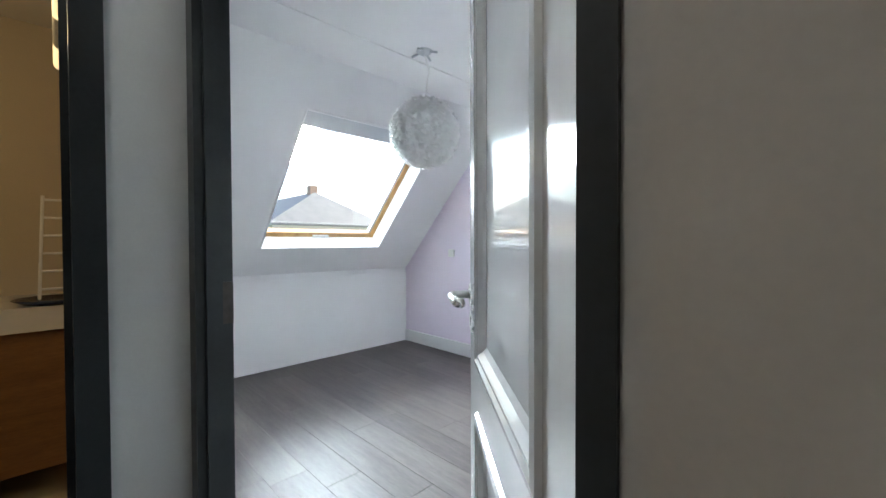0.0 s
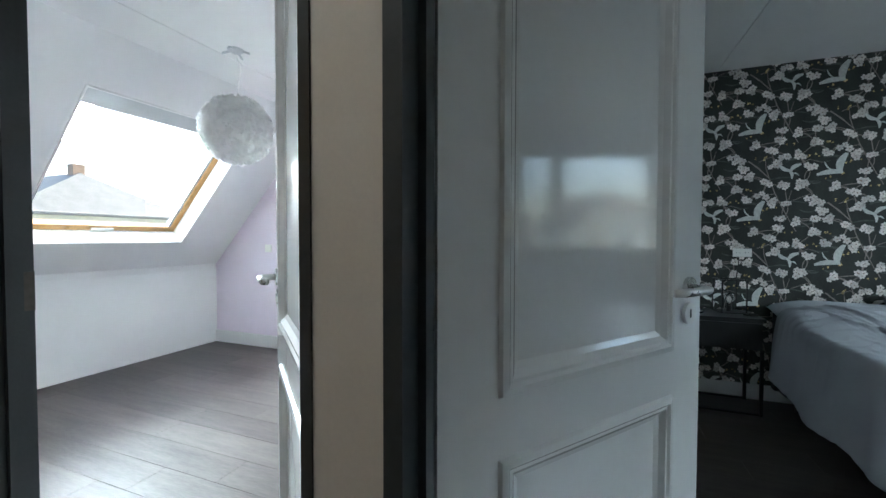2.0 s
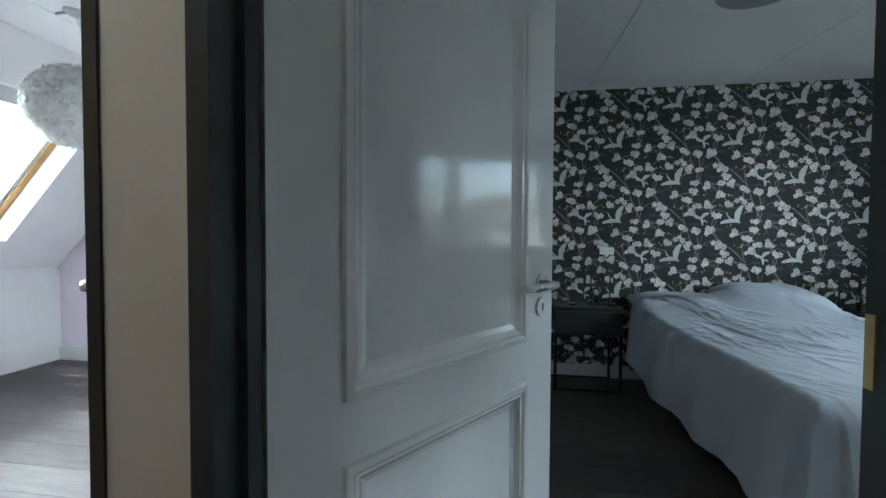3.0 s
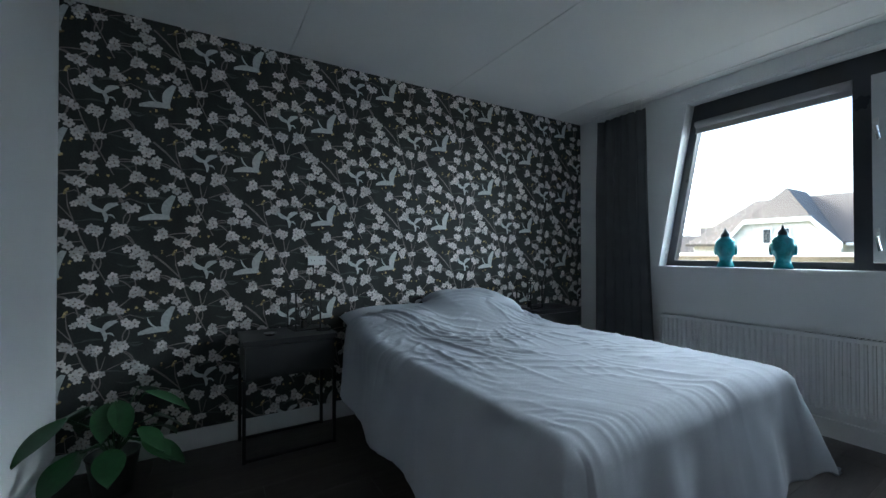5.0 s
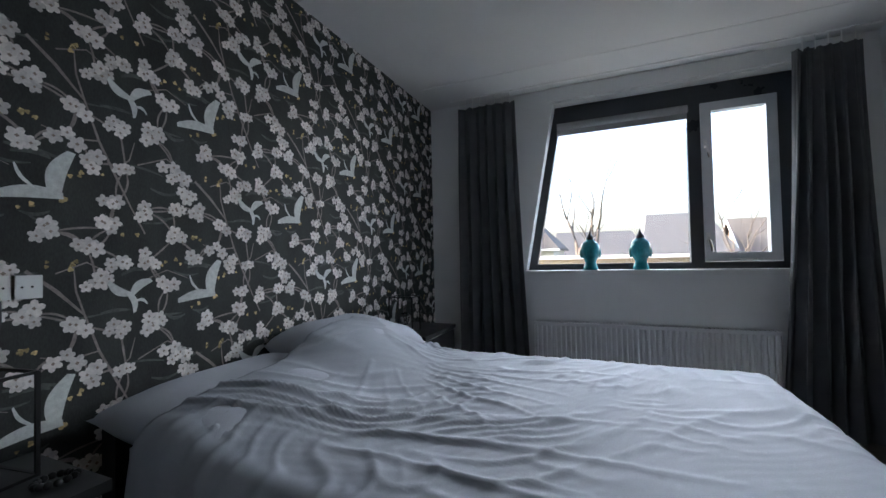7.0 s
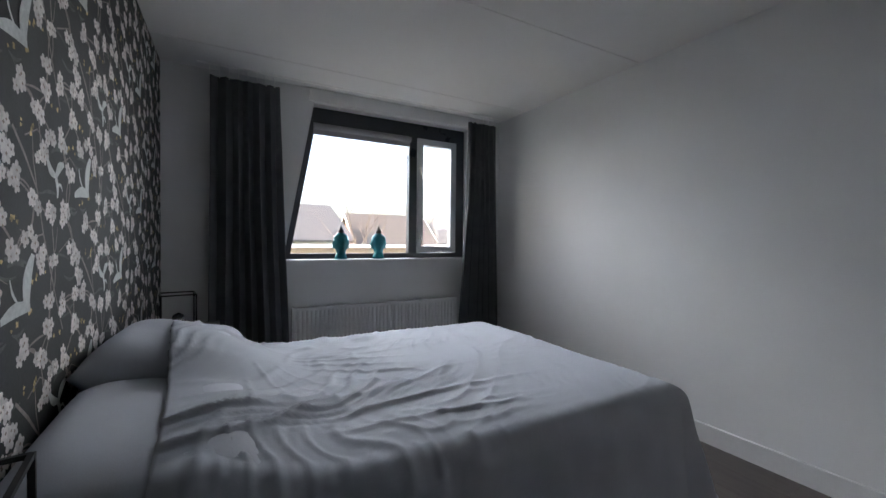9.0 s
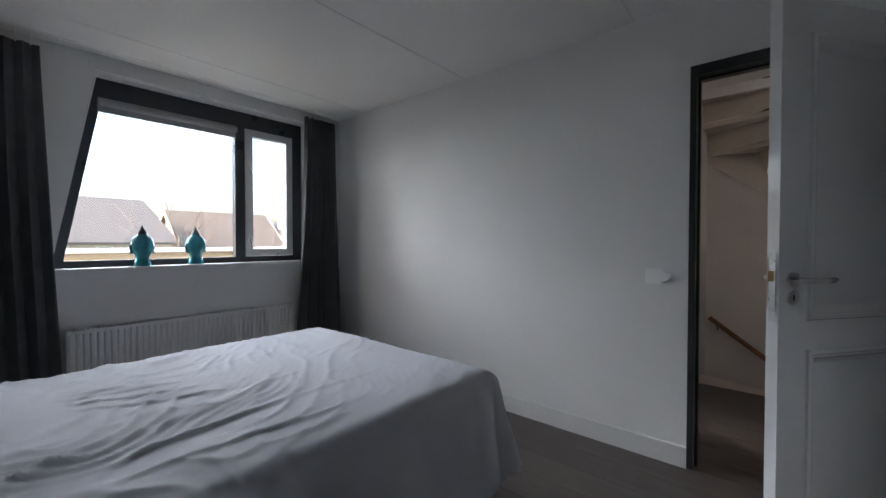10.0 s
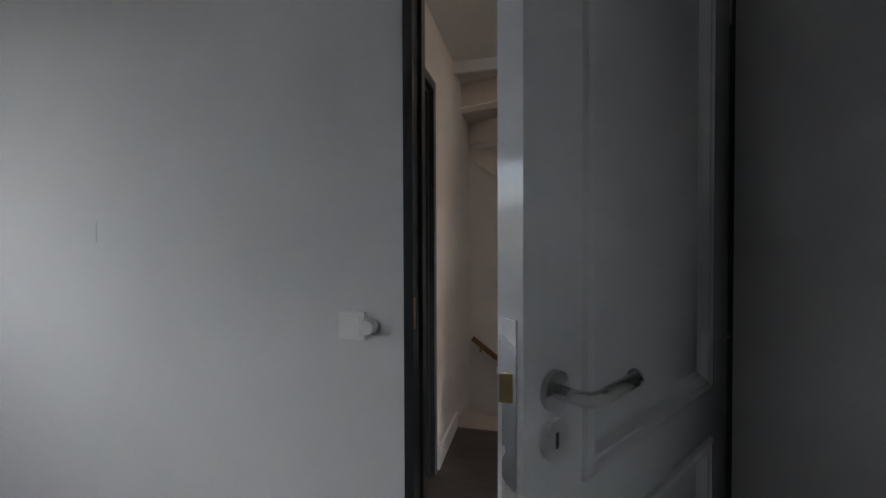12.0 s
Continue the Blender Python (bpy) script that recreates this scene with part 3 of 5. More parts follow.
def stair_step(i, base, with_mat):
    a0, a1 = 180 + STEP * i, 180 + STEP * (i + 1)
    z = base + RISE * (i + 1)
    part("tread", prism(nb(), [p + Vector((0, 0, z - 0.04)) for p in wedge(a0 - 2.5, a1)] if i else [p + Vector((0, 0, z - 0.04)) for p in wedge(a0 + 0.2, a1)], (0, 0, 0.04)), STAIRP, stair)
    r0, dist = ray_out(a0 + 0.3)
    d = (r0 - Vector((CX, CYY, 0))).normalized()
    n = Vector((-d.y, d.x, 0)) * 0.02
    c = Vector((CX, CYY, z - RISE))
    e = Vector((r0.x, r0.y, z - RISE))
    part("riser", prism(nb(), [c, e, e + Vector((0, 0, RISE - 0.04)), c + Vector((0, 0, RISE - 0.04))], n), STAIRP, stair)
    if with_mat and dist > 0.4:
        q0, q1 = c + d * 0.30 + Vector((0, 0, RISE)), c + d * min(dist - 0.06, 0.86) + Vector((0, 0, RISE))
        back = Vector((-d.y, d.x, 0)) * 0.17
        nose = Vector((d.y, -d.x, 0)) * 0.045
        bm = nb()
        prism(bm, [q0 + nose, q1 + nose, q1 + back, q0 + back], (0, 0, 0.008))
        prism(bm, [q0 + nose + Vector((0, 0, -0.05)), q1 + nose + Vector((0, 0, -0.05)), q1 + nose, q0 + nose], nose * 0.15)
        part("stair_mat", bm, MATDARK, stair, "dark carpet stair mat")


for i in range(12):
    stair_step(i, 0.0, True)
for i in range(3, 12):
    stair_step(i, -2.4, False)
part("newel", soften(box(nb(), (0.178, -1.53, -0.3), (0.284, -1.43, 2.39)), 0.006, 2), STAIRP, stair, "square cream newel post")
part("string", prism(nb(), [(0.155, -1.345, 0.0), (0.155, -1.43, 0.0), (0.155, -1.43, 0.50), (0.155, -1.395, 0.50), (0.155, -1.345, 0.40)], (0.03, 0, 0)), STAIRP, stair)
part("wall_string", prism(nb(), [(LW + 0.01, LS + 0.002, 0.6), (0.2, LS + 0.002, 1.12), (1.2, LS + 0.002, 1.90), (1.2, LS + 0.002, 2.2), (0.2, LS + 0.002, 1.42), (LW + 0.01, LS + 0.002, 0.9)], (0, 0.025, 0)), STAIRP, stair)


def handrail(pts, label):
    rail = thing("handrail", Matrix.Identity(4), label, "handrail")
    bm = nb()
    tube(bm, pts, 0.021, 12)
    part("rail", bm, RAILWOOD, rail, smooth=True)
    a, b = Vector(pts[0]), Vector(pts[-1])
    for f in (0.04, 0.35, 0.8):
        p = a.lerp(b, f)
        bm = nb()
        tube(bm, [p + Vector((0, 0, -0.015)), p + Vector((0, -0.01, -0.055)), Vector((p.x, LS, p.z - 0.06))], 0.008, 8)
        part("bracket", bm, RAILWOOD, rail)


handrail([(1.175, -1.995, 0.475), (0.2, -1.995, -0.265), (-0.4, -1.995, -0.72)], "red-brown wooden handrail on the stairwell wall, leading down")
handrail([(0.9, -1.995, 2.73), (0.032, -1.995, 2.117), (-0.6, -1.995, 1.67)], "red-brown wooden handrail above the winding stairs")
det = thing("smoke_detector", pose(0.231, -1.43, 2.30, 90, 0, 0), "round white smoke detector on the newel", "smoke detector")
part("housing", lathe(nb(), [(0.0, 0.0), (0.045, 0.0), (0.047, 0.012), (0.043, 0.026), (0.03, 0.034), (0.0, 0.036)]), PLASTIC, det, smooth=True)

# drum lamp assumed on this ceiling, added to brighten the landing
lamp_l = thing("landing_fill_lamp", pose(-0.10, -0.72, 2.405), "shallow lit drum lamp, added under the landing ceiling for brightness", "ceiling lamp")
bm = nb()
for k in range(40):
    a, b = 2 * math.pi * k / 40, 2 * math.pi * (k + 1) / 40
    prism(bm, [(0.20 * math.cos(a), 0.20 * math.sin(a), -0.075), (0.20 * math.cos(b), 0.20 * math.sin(b), -0.075),
               (0.194 * math.cos(b), 0.194 * math.sin(b), -0.075), (0.194 * math.cos(a), 0.194 * math.sin(a), -0.075)], (0, 0, 0.07))
bmesh.ops.remove_doubles(bm, verts=bm.verts, dist=1e-5)
part("shade", bm, STAIRP, lamp_l)
part("mount", lathe(nb(), [(0.0, -0.02), (0.05, -0.02), (0.05, 0.0), (0.0, 0.0)], sides=20), PLASTIC, lamp_l)
part("bulb", lathe(nb(), [(0.0, -0.062), (0.018, -0.058), (0.026, -0.045), (0.02, -0.028), (0.0, -0.02)], (0.0, 0.0, 0.0), 16), BULB, lamp_l, smooth=True)
# added point light that fills the landing
point_lamp("landing_fill", (-0.10, -0.72, 2.315), 0.28, (1.0, 0.92, 0.85), 0.03)

# ---- bedroom furniture ----
BX0, BX1, BY0 = 1.70, 2.96, 0.97
bed = thing("bed", Matrix.Identity(4), "charcoal boxspring bed standing against the papered wall", "bed")
part("base", soften(box(nb(), (BX0, BY0, 0.10), (BX1, 2.80, 0.36)), 0.02, 3), BOXSPRING, bed)
part("mattress", soften(box(nb(), (BX0 + 0.01, BY0 + 0.01, 0.36), (BX1 - 0.01, 2.79, 0.585)), 0.05, 4), LINEN2, bed)
part("headboard", soften(box(nb(), (BX0 - 0.02, 2.80, 0.10), (BX1 + 0.02, 2.865, 0.64)), 0.015, 3), BOXSPRING, bed)
for x in (BX0 + 0.08, BX1 - 0.08):
    for y in (BY0 + 0.08, 2.70):
        bm = nb()
        tube(bm, [(x, y, 0.0), (x, y, 0.102)], [0.022, 0.03], 12)
        part("leg", bm, BLACKWOOD, bed)


def smooth01(t):
    t = max(0.0, min(1.0, t))
    return t * t * (3 - 2 * t)


def bump2(x, y, cx, cy, rx, ry):
    return math.exp(-((((x - cx) / rx) ** 2 + ((y - cy) / ry) ** 2) ** 1.6))


def duvet_top(x, y):
    """Height of the bedding over the mattress: flat, rising over the two pillows."""
    a = 0.125 * bump2(x, y, 1.96, 2.72, 0.46, 0.42)
    b = 0.215 * bump2(x, y, 2.50, 2.74, 0.44, 0.40)
    return 0.622 + (a ** 4 + b ** 4) ** 0.25


def ridge(v):
    return 1.0 - abs(2.0 * (v - math.floor(v)) - 1.0)


def crease(u, sharp):
    """Rounded thin ridges, one for each whole step of u."""
    f = abs(u - math.floor(u) - 0.5) * 2.0
    return max(0.0, 1.0 - f * sharp) ** 1.5


def wrinkle(x, y):
    """Creases that run across the bed and fan out from the taller pillow."""
    w = noise.noise(Vector((x * 1.3, y * 1.3, 3.0)))
    w2 = noise.noise(Vector((x * 3.1, y * 3.1, 0.0)))
    w3 = noise.noise(Vector((x * 0.8 + 7, y * 0.8, 11.0)))
    turn = 0.64 + 0.75 * w3
    p = math.cos(turn) * x + math.sin(turn) * y
    q = math.sin(turn) * x - math.cos(turn) * y
    s = 0.015 * crease(p * 4.3 + 1.9 * w + 0.55 * w2, 2.0) * max(0.0, noise.noise(Vector((p * 2.2 + 4, q * 1.5, 1.0))) * 1.5 + 0.15)
    s += 0.018 * crease(p * 8.3 + 2.6 * w - 0.9 * w2, 1.9) * max(0.0, noise.noise(Vector((p * 2.8, q * 1.9, 9.0))) * 1.5 + 0.25)
    s += 0.014 * crease(p * 15.0 + 3.0 * w2 + 1.5 * q, 1.6) * max(0.0, noise.noise(Vector((p * 3.2, q * 2.6, 15.0))) * 1.4 + 0.28)
    s += 0.016 * crease(q * 5.0 + 2.2 * w2 + 1.5 * w, 1.9) * max(0.0, noise.noise(Vector((x * 2.4, y * 2.4, 21.0))) * 1.3 - 0.05)
    # short gathers along the side of the bed beside the flatter pillow
    near = smooth01((1.93 - x) / 0.15) * smooth01((y - 1.85) / 0.2) * smooth01((2.56 - y) / 0.12)
    s += 0.008 * near * crease(y * 15.0 - x * 6.0 + 1.8 * w2, 1.8)
    # long thin folds that fan out from the taller pillow over the bed
    ang = math.atan2(2.42 - y, x - 2.62 + 1e-4)
    far = math.hypot(x - 2.62, y - 2.42)
    fan = smooth01((far - 0.12) / 0.2) * smooth01((1.25 - far) / 0.5)
    s += 0.009 * fan * crease(ang * 5.3 + 1.1 * w + 0.5 * w2, 2.6) * max(0.0, noise.noise(Vector((ang * 3.0, far * 1.4, 30.0))) * 1.6 + 0.45)
    # a few long folds that sweep down the bed beside its edge
    for x_head, lean_x, top_y, end_y in ((1.80, 0.07, 2.30, 1.25), (1.93, 0.13, 2.22, 1.05), (2.10, 0.22, 2.10, 1.30)):
        d = x - (x_head + lean_x * (top_y - y) + 0.03 * math.sin(y * 5.0 + x_head * 9.0))
        s += 0.011 * math.exp(-(d / 0.015) ** 2) * smooth01((top_y - y) / 0.25) * smooth01((y - end_y) / 0.4)
    s += 0.008 * w2 + 0.005 * noise.noise(Vector((x * 7, y * 7, 5.0)))
    return max(s, -0.002) * 0.72 * (0.5 + 0.7 * smooth01((y - 1.1) / 1.1)) + 0.0011 * crease(p * 31.0 + 2.4 * w2 + 3.0 * w, 1.6)


def duvet_mesh(nu, nv):
    bm = nb()
    left, right, foot, head = 0.50, 0.46, 0.47, 2.62
    rows = []
    for j in range(nv + 1):
        v = -foot + (head - BY0 + foot) * j / nv
        row = []
        for i in range(nu + 1):
            u = -left + (BX1 - BX0 + left + right) * i / nu
            ox = max(0.0, -u, u - (BX1 - BX0))
            sx = -1 if u < 0 else 1
            oy = max(0.0, -v)
            x, y = BX0 + max(0.0, min(BX1 - BX0, u)), BY0 + max(0.0, v)
            # the head end is pulled slantwise towards the taller pillow
            if v > 0:
                y += (-0.02 + 0.07 * smooth01((x - 1.7) / 1.2)) * smooth01((v - 1.0) / 0.6)
            z = duvet_top(x, y) + wrinkle(x, y)
            r = math.hypot(ox, oy)
            if r > 0:
                rr = min(r, 0.60)
                R = 0.075
                q = rr / R
                if q < math.pi / 2:
                    out, drop = R * math.sin(q), R * (1 - math.cos(q))
                else:
                    out, drop = R, R + (rr - R * math.pi / 2)
                corner = min(ox, oy) / max(r, 1e-6)
                edge = (y if ox > oy else x)
                fold = math.sin(edge * 13 + 2.5 * noise.noise(Vector((edge * 2.0, sx, 2.0)))) * 0.020 * smooth01(rr / 0.4)
                if sx < 0 and ox > oy:
                    fold += 0.006 * smooth01((y - 1.85) / 0.2) * crease(y * 15.0 - 10.2 + 1.8 * noise.noise(Vector((BX0 * 3.1, y * 3.1, 0.0))), 1.5) * smooth01((0.34 - rr) / 0.2)
                fold += 0.012 * noise.noise(Vector((edge * 9, rr * 5, 4.0))) * smooth01(rr / 0.2)
                flare = (0.10 if sx < 0 else 0.14) * rr + corner * (0.22 if sx > 0 else 0.16) * rr
                out += flare + fold
                dx, dy = (sx * ox / r, -oy / r)
                x, y = x + dx * out, y + dy * out
                hem = 0.13 + 0.05 * noise.noise(Vector((edge * 1.5, 3.0, sx)))
                z = max(z - drop * (1 - 0.35 * corner), hem)
                if sx > 0 and ox > 0:
                    z = max(z, 0.16)
            row.append(bm.verts.new((x, y, z)))
        rows.append(row)
    for a, b in zip(rows, rows[1:]):
        for k in range(nu):
            bm.faces.new((a[k], a[k + 1], b[k + 1], b[k]))
    return bm


dv = part("duvet", duvet_mesh(230, 240), LINEN, None, smooth=True)
tagged(dv, "rumpled blue-grey cotton duvet hanging over the bed's sides", "duvet")
sol = dv.modifiers.new("thickness", "SOLIDIFY")
sol.thickness, sol.offset = 0.012, -1


def pillow(cx, cy, cz, sx, sy, sz, rot, tilt, label):
    ob = thing("pillow", pose(cx, cy, cz, tilt, 0, rot), label, "pillow", "pillows on the bed")
    bm = nb()
    n = 30
    grid = {}
    for s in (1, -1):
        for i in range(n + 1):
            for j in range(n + 1):
                if s < 0 and (i in (0, n) or j in (0, n)):
                    grid[s, i, j] = grid[1, i, j]
                    continue
                a, b = 2 * i / n - 1, 2 * j / n - 1
                h = max(0.0, (1 - a ** 4) * (1 - b ** 4)) ** 0.5
                pinch = 1 - 0.07 * (1 - abs(a)) * abs(b) ** 2 - 0.0
                pz = s * h * sz / 2 * (1 + 0.16 * noise.noise(Vector((a * 2 + cx, b * 2, s))))
                grid[s, i, j] = bm.verts.new((a * sx / 2 * pinch, b * sy / 2 * (1 - 0.07 * (1 - abs(b)) * a * a), pz))
    for s in (1, -1):
        for i in range(n):
            for j in range(n):
                q = [grid[s, i, j], grid[s, i + 1, j], grid[s, i + 1, j + 1], grid[s, i, j + 1]]
                bm.faces.new(q if s > 0 else q[::-1])
    part("cushion", bm, LINEN2, ob, smooth=True)


pillow(1.99, 2.625, 0.665, 0.70, 0.47, 0.15, 2, 5, "flat grey cotton pillow under the duvet's edge")
pillow(2.58, 2.64, 0.715, 0.64, 0.46, 0.20, -3, 10, "plump grey cotton pillow leaning on the headboard")


def nightstand(x0, label):
    ob = thing("nightstand", pose(x0, 2.52, 0), label, "nightstand", "nightstands beside the bed")
    w, d = 0.50, 0.34
    part("top", soften(box(nb(), (0, 0, 0.620), (w, d, 0.645)), 0.003, 2), BLACKWOOD, ob)
    part("carcass", box(nb(), (0.012, 0.02, 0.435), (w - 0.012, d, 0.620)), BLACKWOOD, ob)
    part("drawer", soften(box(nb(), (0.018, 0.004, 0.445), (w - 0.018, 0.02, 0.612)), 0.003, 1), BLACKWOOD, ob)
    for x in (0.012, w - 0.012):
        for y in (0.024, d - 0.012):
            part("leg", soften(box(nb(), (x - 0.009, y - 0.009, 0), (x + 0.009, y + 0.009, 0.435)), 0.002, 1), BLACKMETAL, ob)
    for y in (0.024, d - 0.012):
        part("stretcher", box(nb(), (0.02, y - 0.007, 0.003), (w - 0.02, y + 0.007, 0.017)), BLACKMETAL, ob)
    return ob


ns1 = nightstand(1.03, "slim black nightstand with one drawer on thin metal legs")
ns2 = nightstand(3.14, "slim black nightstand half hidden behind the bed")


def lantern(x, y, z, label, w=0.15, h=0.235):
    ob = thing("wire_lantern", pose(x, y, z, 0, 0, 8), label, "lantern", "wire lanterns on the nightstands")
    e = w / 2
    for sx in (-e, e):
        for sy in (-e, e):
            part("post", box(nb(), (sx - 0.004, sy - 0.004, 0), (sx + 0.004, sy + 0.004, h)), BLACKMETAL, ob)
    for zz in (0.0, h - 0.006):
        for s in (-e, e):
            part("rail", box(nb(), (-e, s - 0.0035, zz), (e, s + 0.0035, zz + 0.007)), BLACKMETAL, ob)
            part("rail", box(nb(), (s - 0.0035, -e, zz), (s + 0.0035, e, zz + 0.007)), BLACKMETAL, ob)
    part("base_plate", box(nb(), (-e, -e, 0.001), (e, e, 0.005)), BLACKMETAL, ob)
    bm = nb()
    tube(bm, [(0, 0, 0.005), (0, 0, 0.05)], 0.018, 14)
    part("lamp_holder", bm, BLACKMETAL, ob)
    part("bulb", lathe(nb(), [(0.0, 0.05), (0.014, 0.052), (0.026, 0.08), (0.03, 0.10), (0.024, 0.122), (0.0, 0.134)], sides=16), GLASS, ob, "clear unlit bulb", smooth=True)


lantern(1.39, 2.76, 0.645, "black wire cube lantern lamp on the nightstand")
lantern(3.22, 2.70, 0.645, "black wire cube lantern lamp on the far nightstand")
bm = nb()
tube(bm, [(1.475, 2.876, 1.04), (1.47, 2.86, 0.98), (1.45, 2.862, 0.80), (1.44, 2.84, 0.652), (1.40, 2.74, 0.650)], 0.0035, 6)
tagged(part("power_cable", bm, DARKHOLE, None), "thin black lamp cable from the socket down", "cable")
beads = thing("bead_string", pose(1.47, 2.62, 0.645), "string of small dark beads lying on the nightstand", "beads")
for k in range(14):
    a = k * 0.45
    part("bead", lathe(nb(), [(0.0, 0.0), (0.006, 0.002), (0.009, 0.008), (0.006, 0.014), (0.0, 0.016)], (0.034 * math.cos(a) + 0.003 * k * 0.2, 0.025 * math.sin(a), 0), 10), BLACKMETAL, beads, smooth=True)
dish = tagged(part("small_dish", lathe(nb(), [(0.0, 0.0), (0.02, 0.0), (0.036, 0.014), (0.034, 0.016), (0.018, 0.005), (0.0, 0.005)], (1.18, 2.64, 0.645), 20), STEEL, None, smooth=True), "small metal dish on the nightstand", "dish")


def plate(name, m, n, label, category, sock=True, s=0.081, material=PLASTIC):
    """A wall plate in the xz plane, facing -y."""
    ob = thing(name, m, label, category)
    for k in range(n):
        x = k * s * 0.88
        part("cover", soften(box(nb(), (x - s / 2, -0.011 if material is PLASTIC else -0.002, -s / 2), (x + s / 2, 0, s / 2)), 0.004 if material is PLASTIC else 0.001, 2), material, ob)
        if sock:
            bm = nb()
            tube(bm, [(x, -0.0112, 0), (x, -0.004, 0)], 0.021, 22)
            part("socket_well", bm, PLASTIC, ob)
            part("contact", tube(nb(), [(x - 0.0095, -0.0118, 0), (x - 0.0095, -0.008, 0)], 0.0028, 8), DARKHOLE, ob)
            part("contact", tube(nb(), [(x + 0.0095, -0.0118, 0), (x + 0.0095, -0.008, 0)], 0.0028, 8), DARKHOLE, ob)
    return ob


plate("wall_socket", pose(1.468, WY - 0.0075, 1.064), 2, "double white wall socket on the papered wall", "socket", s=0.060)
sw = plate("light_switch", pose(1.212, 0, 0.99, 0, 0, 180), 1, "white wall switch with a plugged-in adapter", "switch", sock=False)
part("rocker", soften(box(nb(), (-0.028, -0.016, -0.028), (0.028, -0.011, 0.028)), 0.003, 1), PLASTIC, sw)
bm = nb()
tube(bm, [(0.055, -0.002, 0.0), (0.055, -0.032, 0.0)], [0.027, 0.022], 8)
part("dimmer_knob", bm, PLASTIC, sw)
plate("thermostat_plate", pose(3.86, 0, 0.998, 0, 0, 180), 1, "small painted wall plate beside the curtain", "wall plate", sock=False, s=0.06, material=WALL)
plate("blank_plate", pose(2.23, 0, 1.274, 0, 0, 180), 1, "painted-over blank cover plate on the plain wall", "wall plate", sock=False, s=0.075, material=WALL)

# ---- radiator ----
rad = thing("radiator", pose(0, 0, 0), "white ribbed panel radiator under the window", "radiator")
RY0, RY1, RZ0, RZ1, RX = 0.54, 2.03, 0.185, 0.612, 4.005
bm = nb()
n = 44
prof = []
for k in range(n):
    y0 = RY0 + (RY1 - RY0) * k / n
    p = (RY1 - RY0) / n
    prof += [(RX + 0.010, y0 + 0.003), (RX, y0 + 0.010), (RX, y0 + p - 0.010), (RX + 0.010, y0 + p - 0.003)]
poly = [(x, y, RZ0) for x, y in prof] + [(RX + 0.03, RY1, RZ0), (RX + 0.03, RY0, RZ0)]
prism(bm, poly, (0, 0, RZ1 - RZ0))
part("front_panel", bm, RADIATOR, rad)
part("back_panel", box(nb(), (RX + 0.055, RY0, RZ0), (RX + 0.075, RY1, RZ1)), RADIATOR, rad)
bm = nb()
for k in range(60):
    y0 = RY0 + 0.02 + (RY1 - RY0 - 0.04) * k / 60
    box(bm, (RX - 0.002, y0, RZ1), (RX + 0.078, y0 + 0.012, RZ1 + 0.010))
box(bm, (RX - 0.003, RY0, RZ1 - 0.012), (RX + 0.003, RY1, RZ1 + 0.011))
part("top_grille", bm, RADIATOR, rad)
for y in (RY0, RY1):
    part("side_panel", box(nb(), (RX - 0.002, y - 0.004, RZ0), (RX + 0.078, y + 0.004, RZ1 + 0.010)), RADIATOR, rad)
for y in (0.75, 1.8):
    part("bracket", box(nb(), (RX + 0.07, y, 0.25), (WX, y + 0.03, 0.55)), RADIATOR, rad)
bm = nb()
tube(bm, [(RX + 0.04, RY0 + 0.03, RZ0), (RX + 0.04, RY0 + 0.03, 0.0)], 0.009, 10)
tube(bm, [(RX + 0.04, RY0 + 0.09, RZ0), (RX + 0.04, RY0 + 0.09, 0.0)], 0.009, 10)
part("supply_pipe", bm, RADIATOR, rad)


# ---- curtains ----
def curtain(ya0, ya1, yb0, yb1, folds, label, z1=2.315, z0=0.02):
    """Pleated cloth; its two edges run from (ya0, ya1) at the top to (yb0, yb1) at the hem."""
    bm = nb()
    nu, nv = folds * 12, 24
    rows = []
    for j in range(nv + 1):
        t = j / nv
        z = z1 + (z0 - z1) * t
        a, b = ya0 + (yb0 - ya0) * t ** 1.3, ya1 + (yb1 - ya1) * t ** 1.3
        row = []
        for i in range(nu + 1):
            s = i / nu
            ph = s * folds * 2 * math.pi + 1.9 * noise.noise(Vector((s * 3.5, t * 0.9, ya0 * 3.0)))
            amp = 0.016 + 0.024 * smooth01(t * 3) + 0.018 * noise.noise(Vector((s * 4, t * 1.3, 2)))
            row.append(bm.verts.new((3.985 + amp * math.sin(ph), a + (b - a) * s + 0.010 * math.sin(2 * ph), z)))
        rows.append(row)
    for p, q in zip(rows, rows[1:]):
        for k in range(nu):
            bm.faces.new((p[k], p[k + 1], q[k + 1], q[k]))
    ob = thing("curtain", Matrix.Identity(4), label, "curtain", "curtains beside the window")
    cloth = part("cloth", bm, CURTAIN, ob, smooth=True)
    so = cloth.modifiers.new("thickness", "SOLIDIFY")
    so.thickness = 0.004
    k = 0
    while ya0 + 0.03 + k * 0.06 < ya1:
        y = ya0 + 0.03 + k * 0.06
        part("hook", tube(nb(), [(3.985, y, z1 - 0.01), (3.985, y, HC - 0.006)], 0.003, 6), PLASTIC, ob)
        k += 1


curtain(2.135, 2.585, 2.055, 2.615, 6, "dark grey pleated curtain drawn open beside the window")
curtain(0.125, 0.44, 0.055, 0.575, 6, "dark grey pleated curtain gathered in the room's corner")
tagged(part("curtain_rail", soften(box(nb(), (3.974, 0.04, HC - 0.005), (3.996, 2.66, HC)), 0.002, 1), PLASTIC, None), "white curtain rail screwed to the ceiling", "curtain rail")


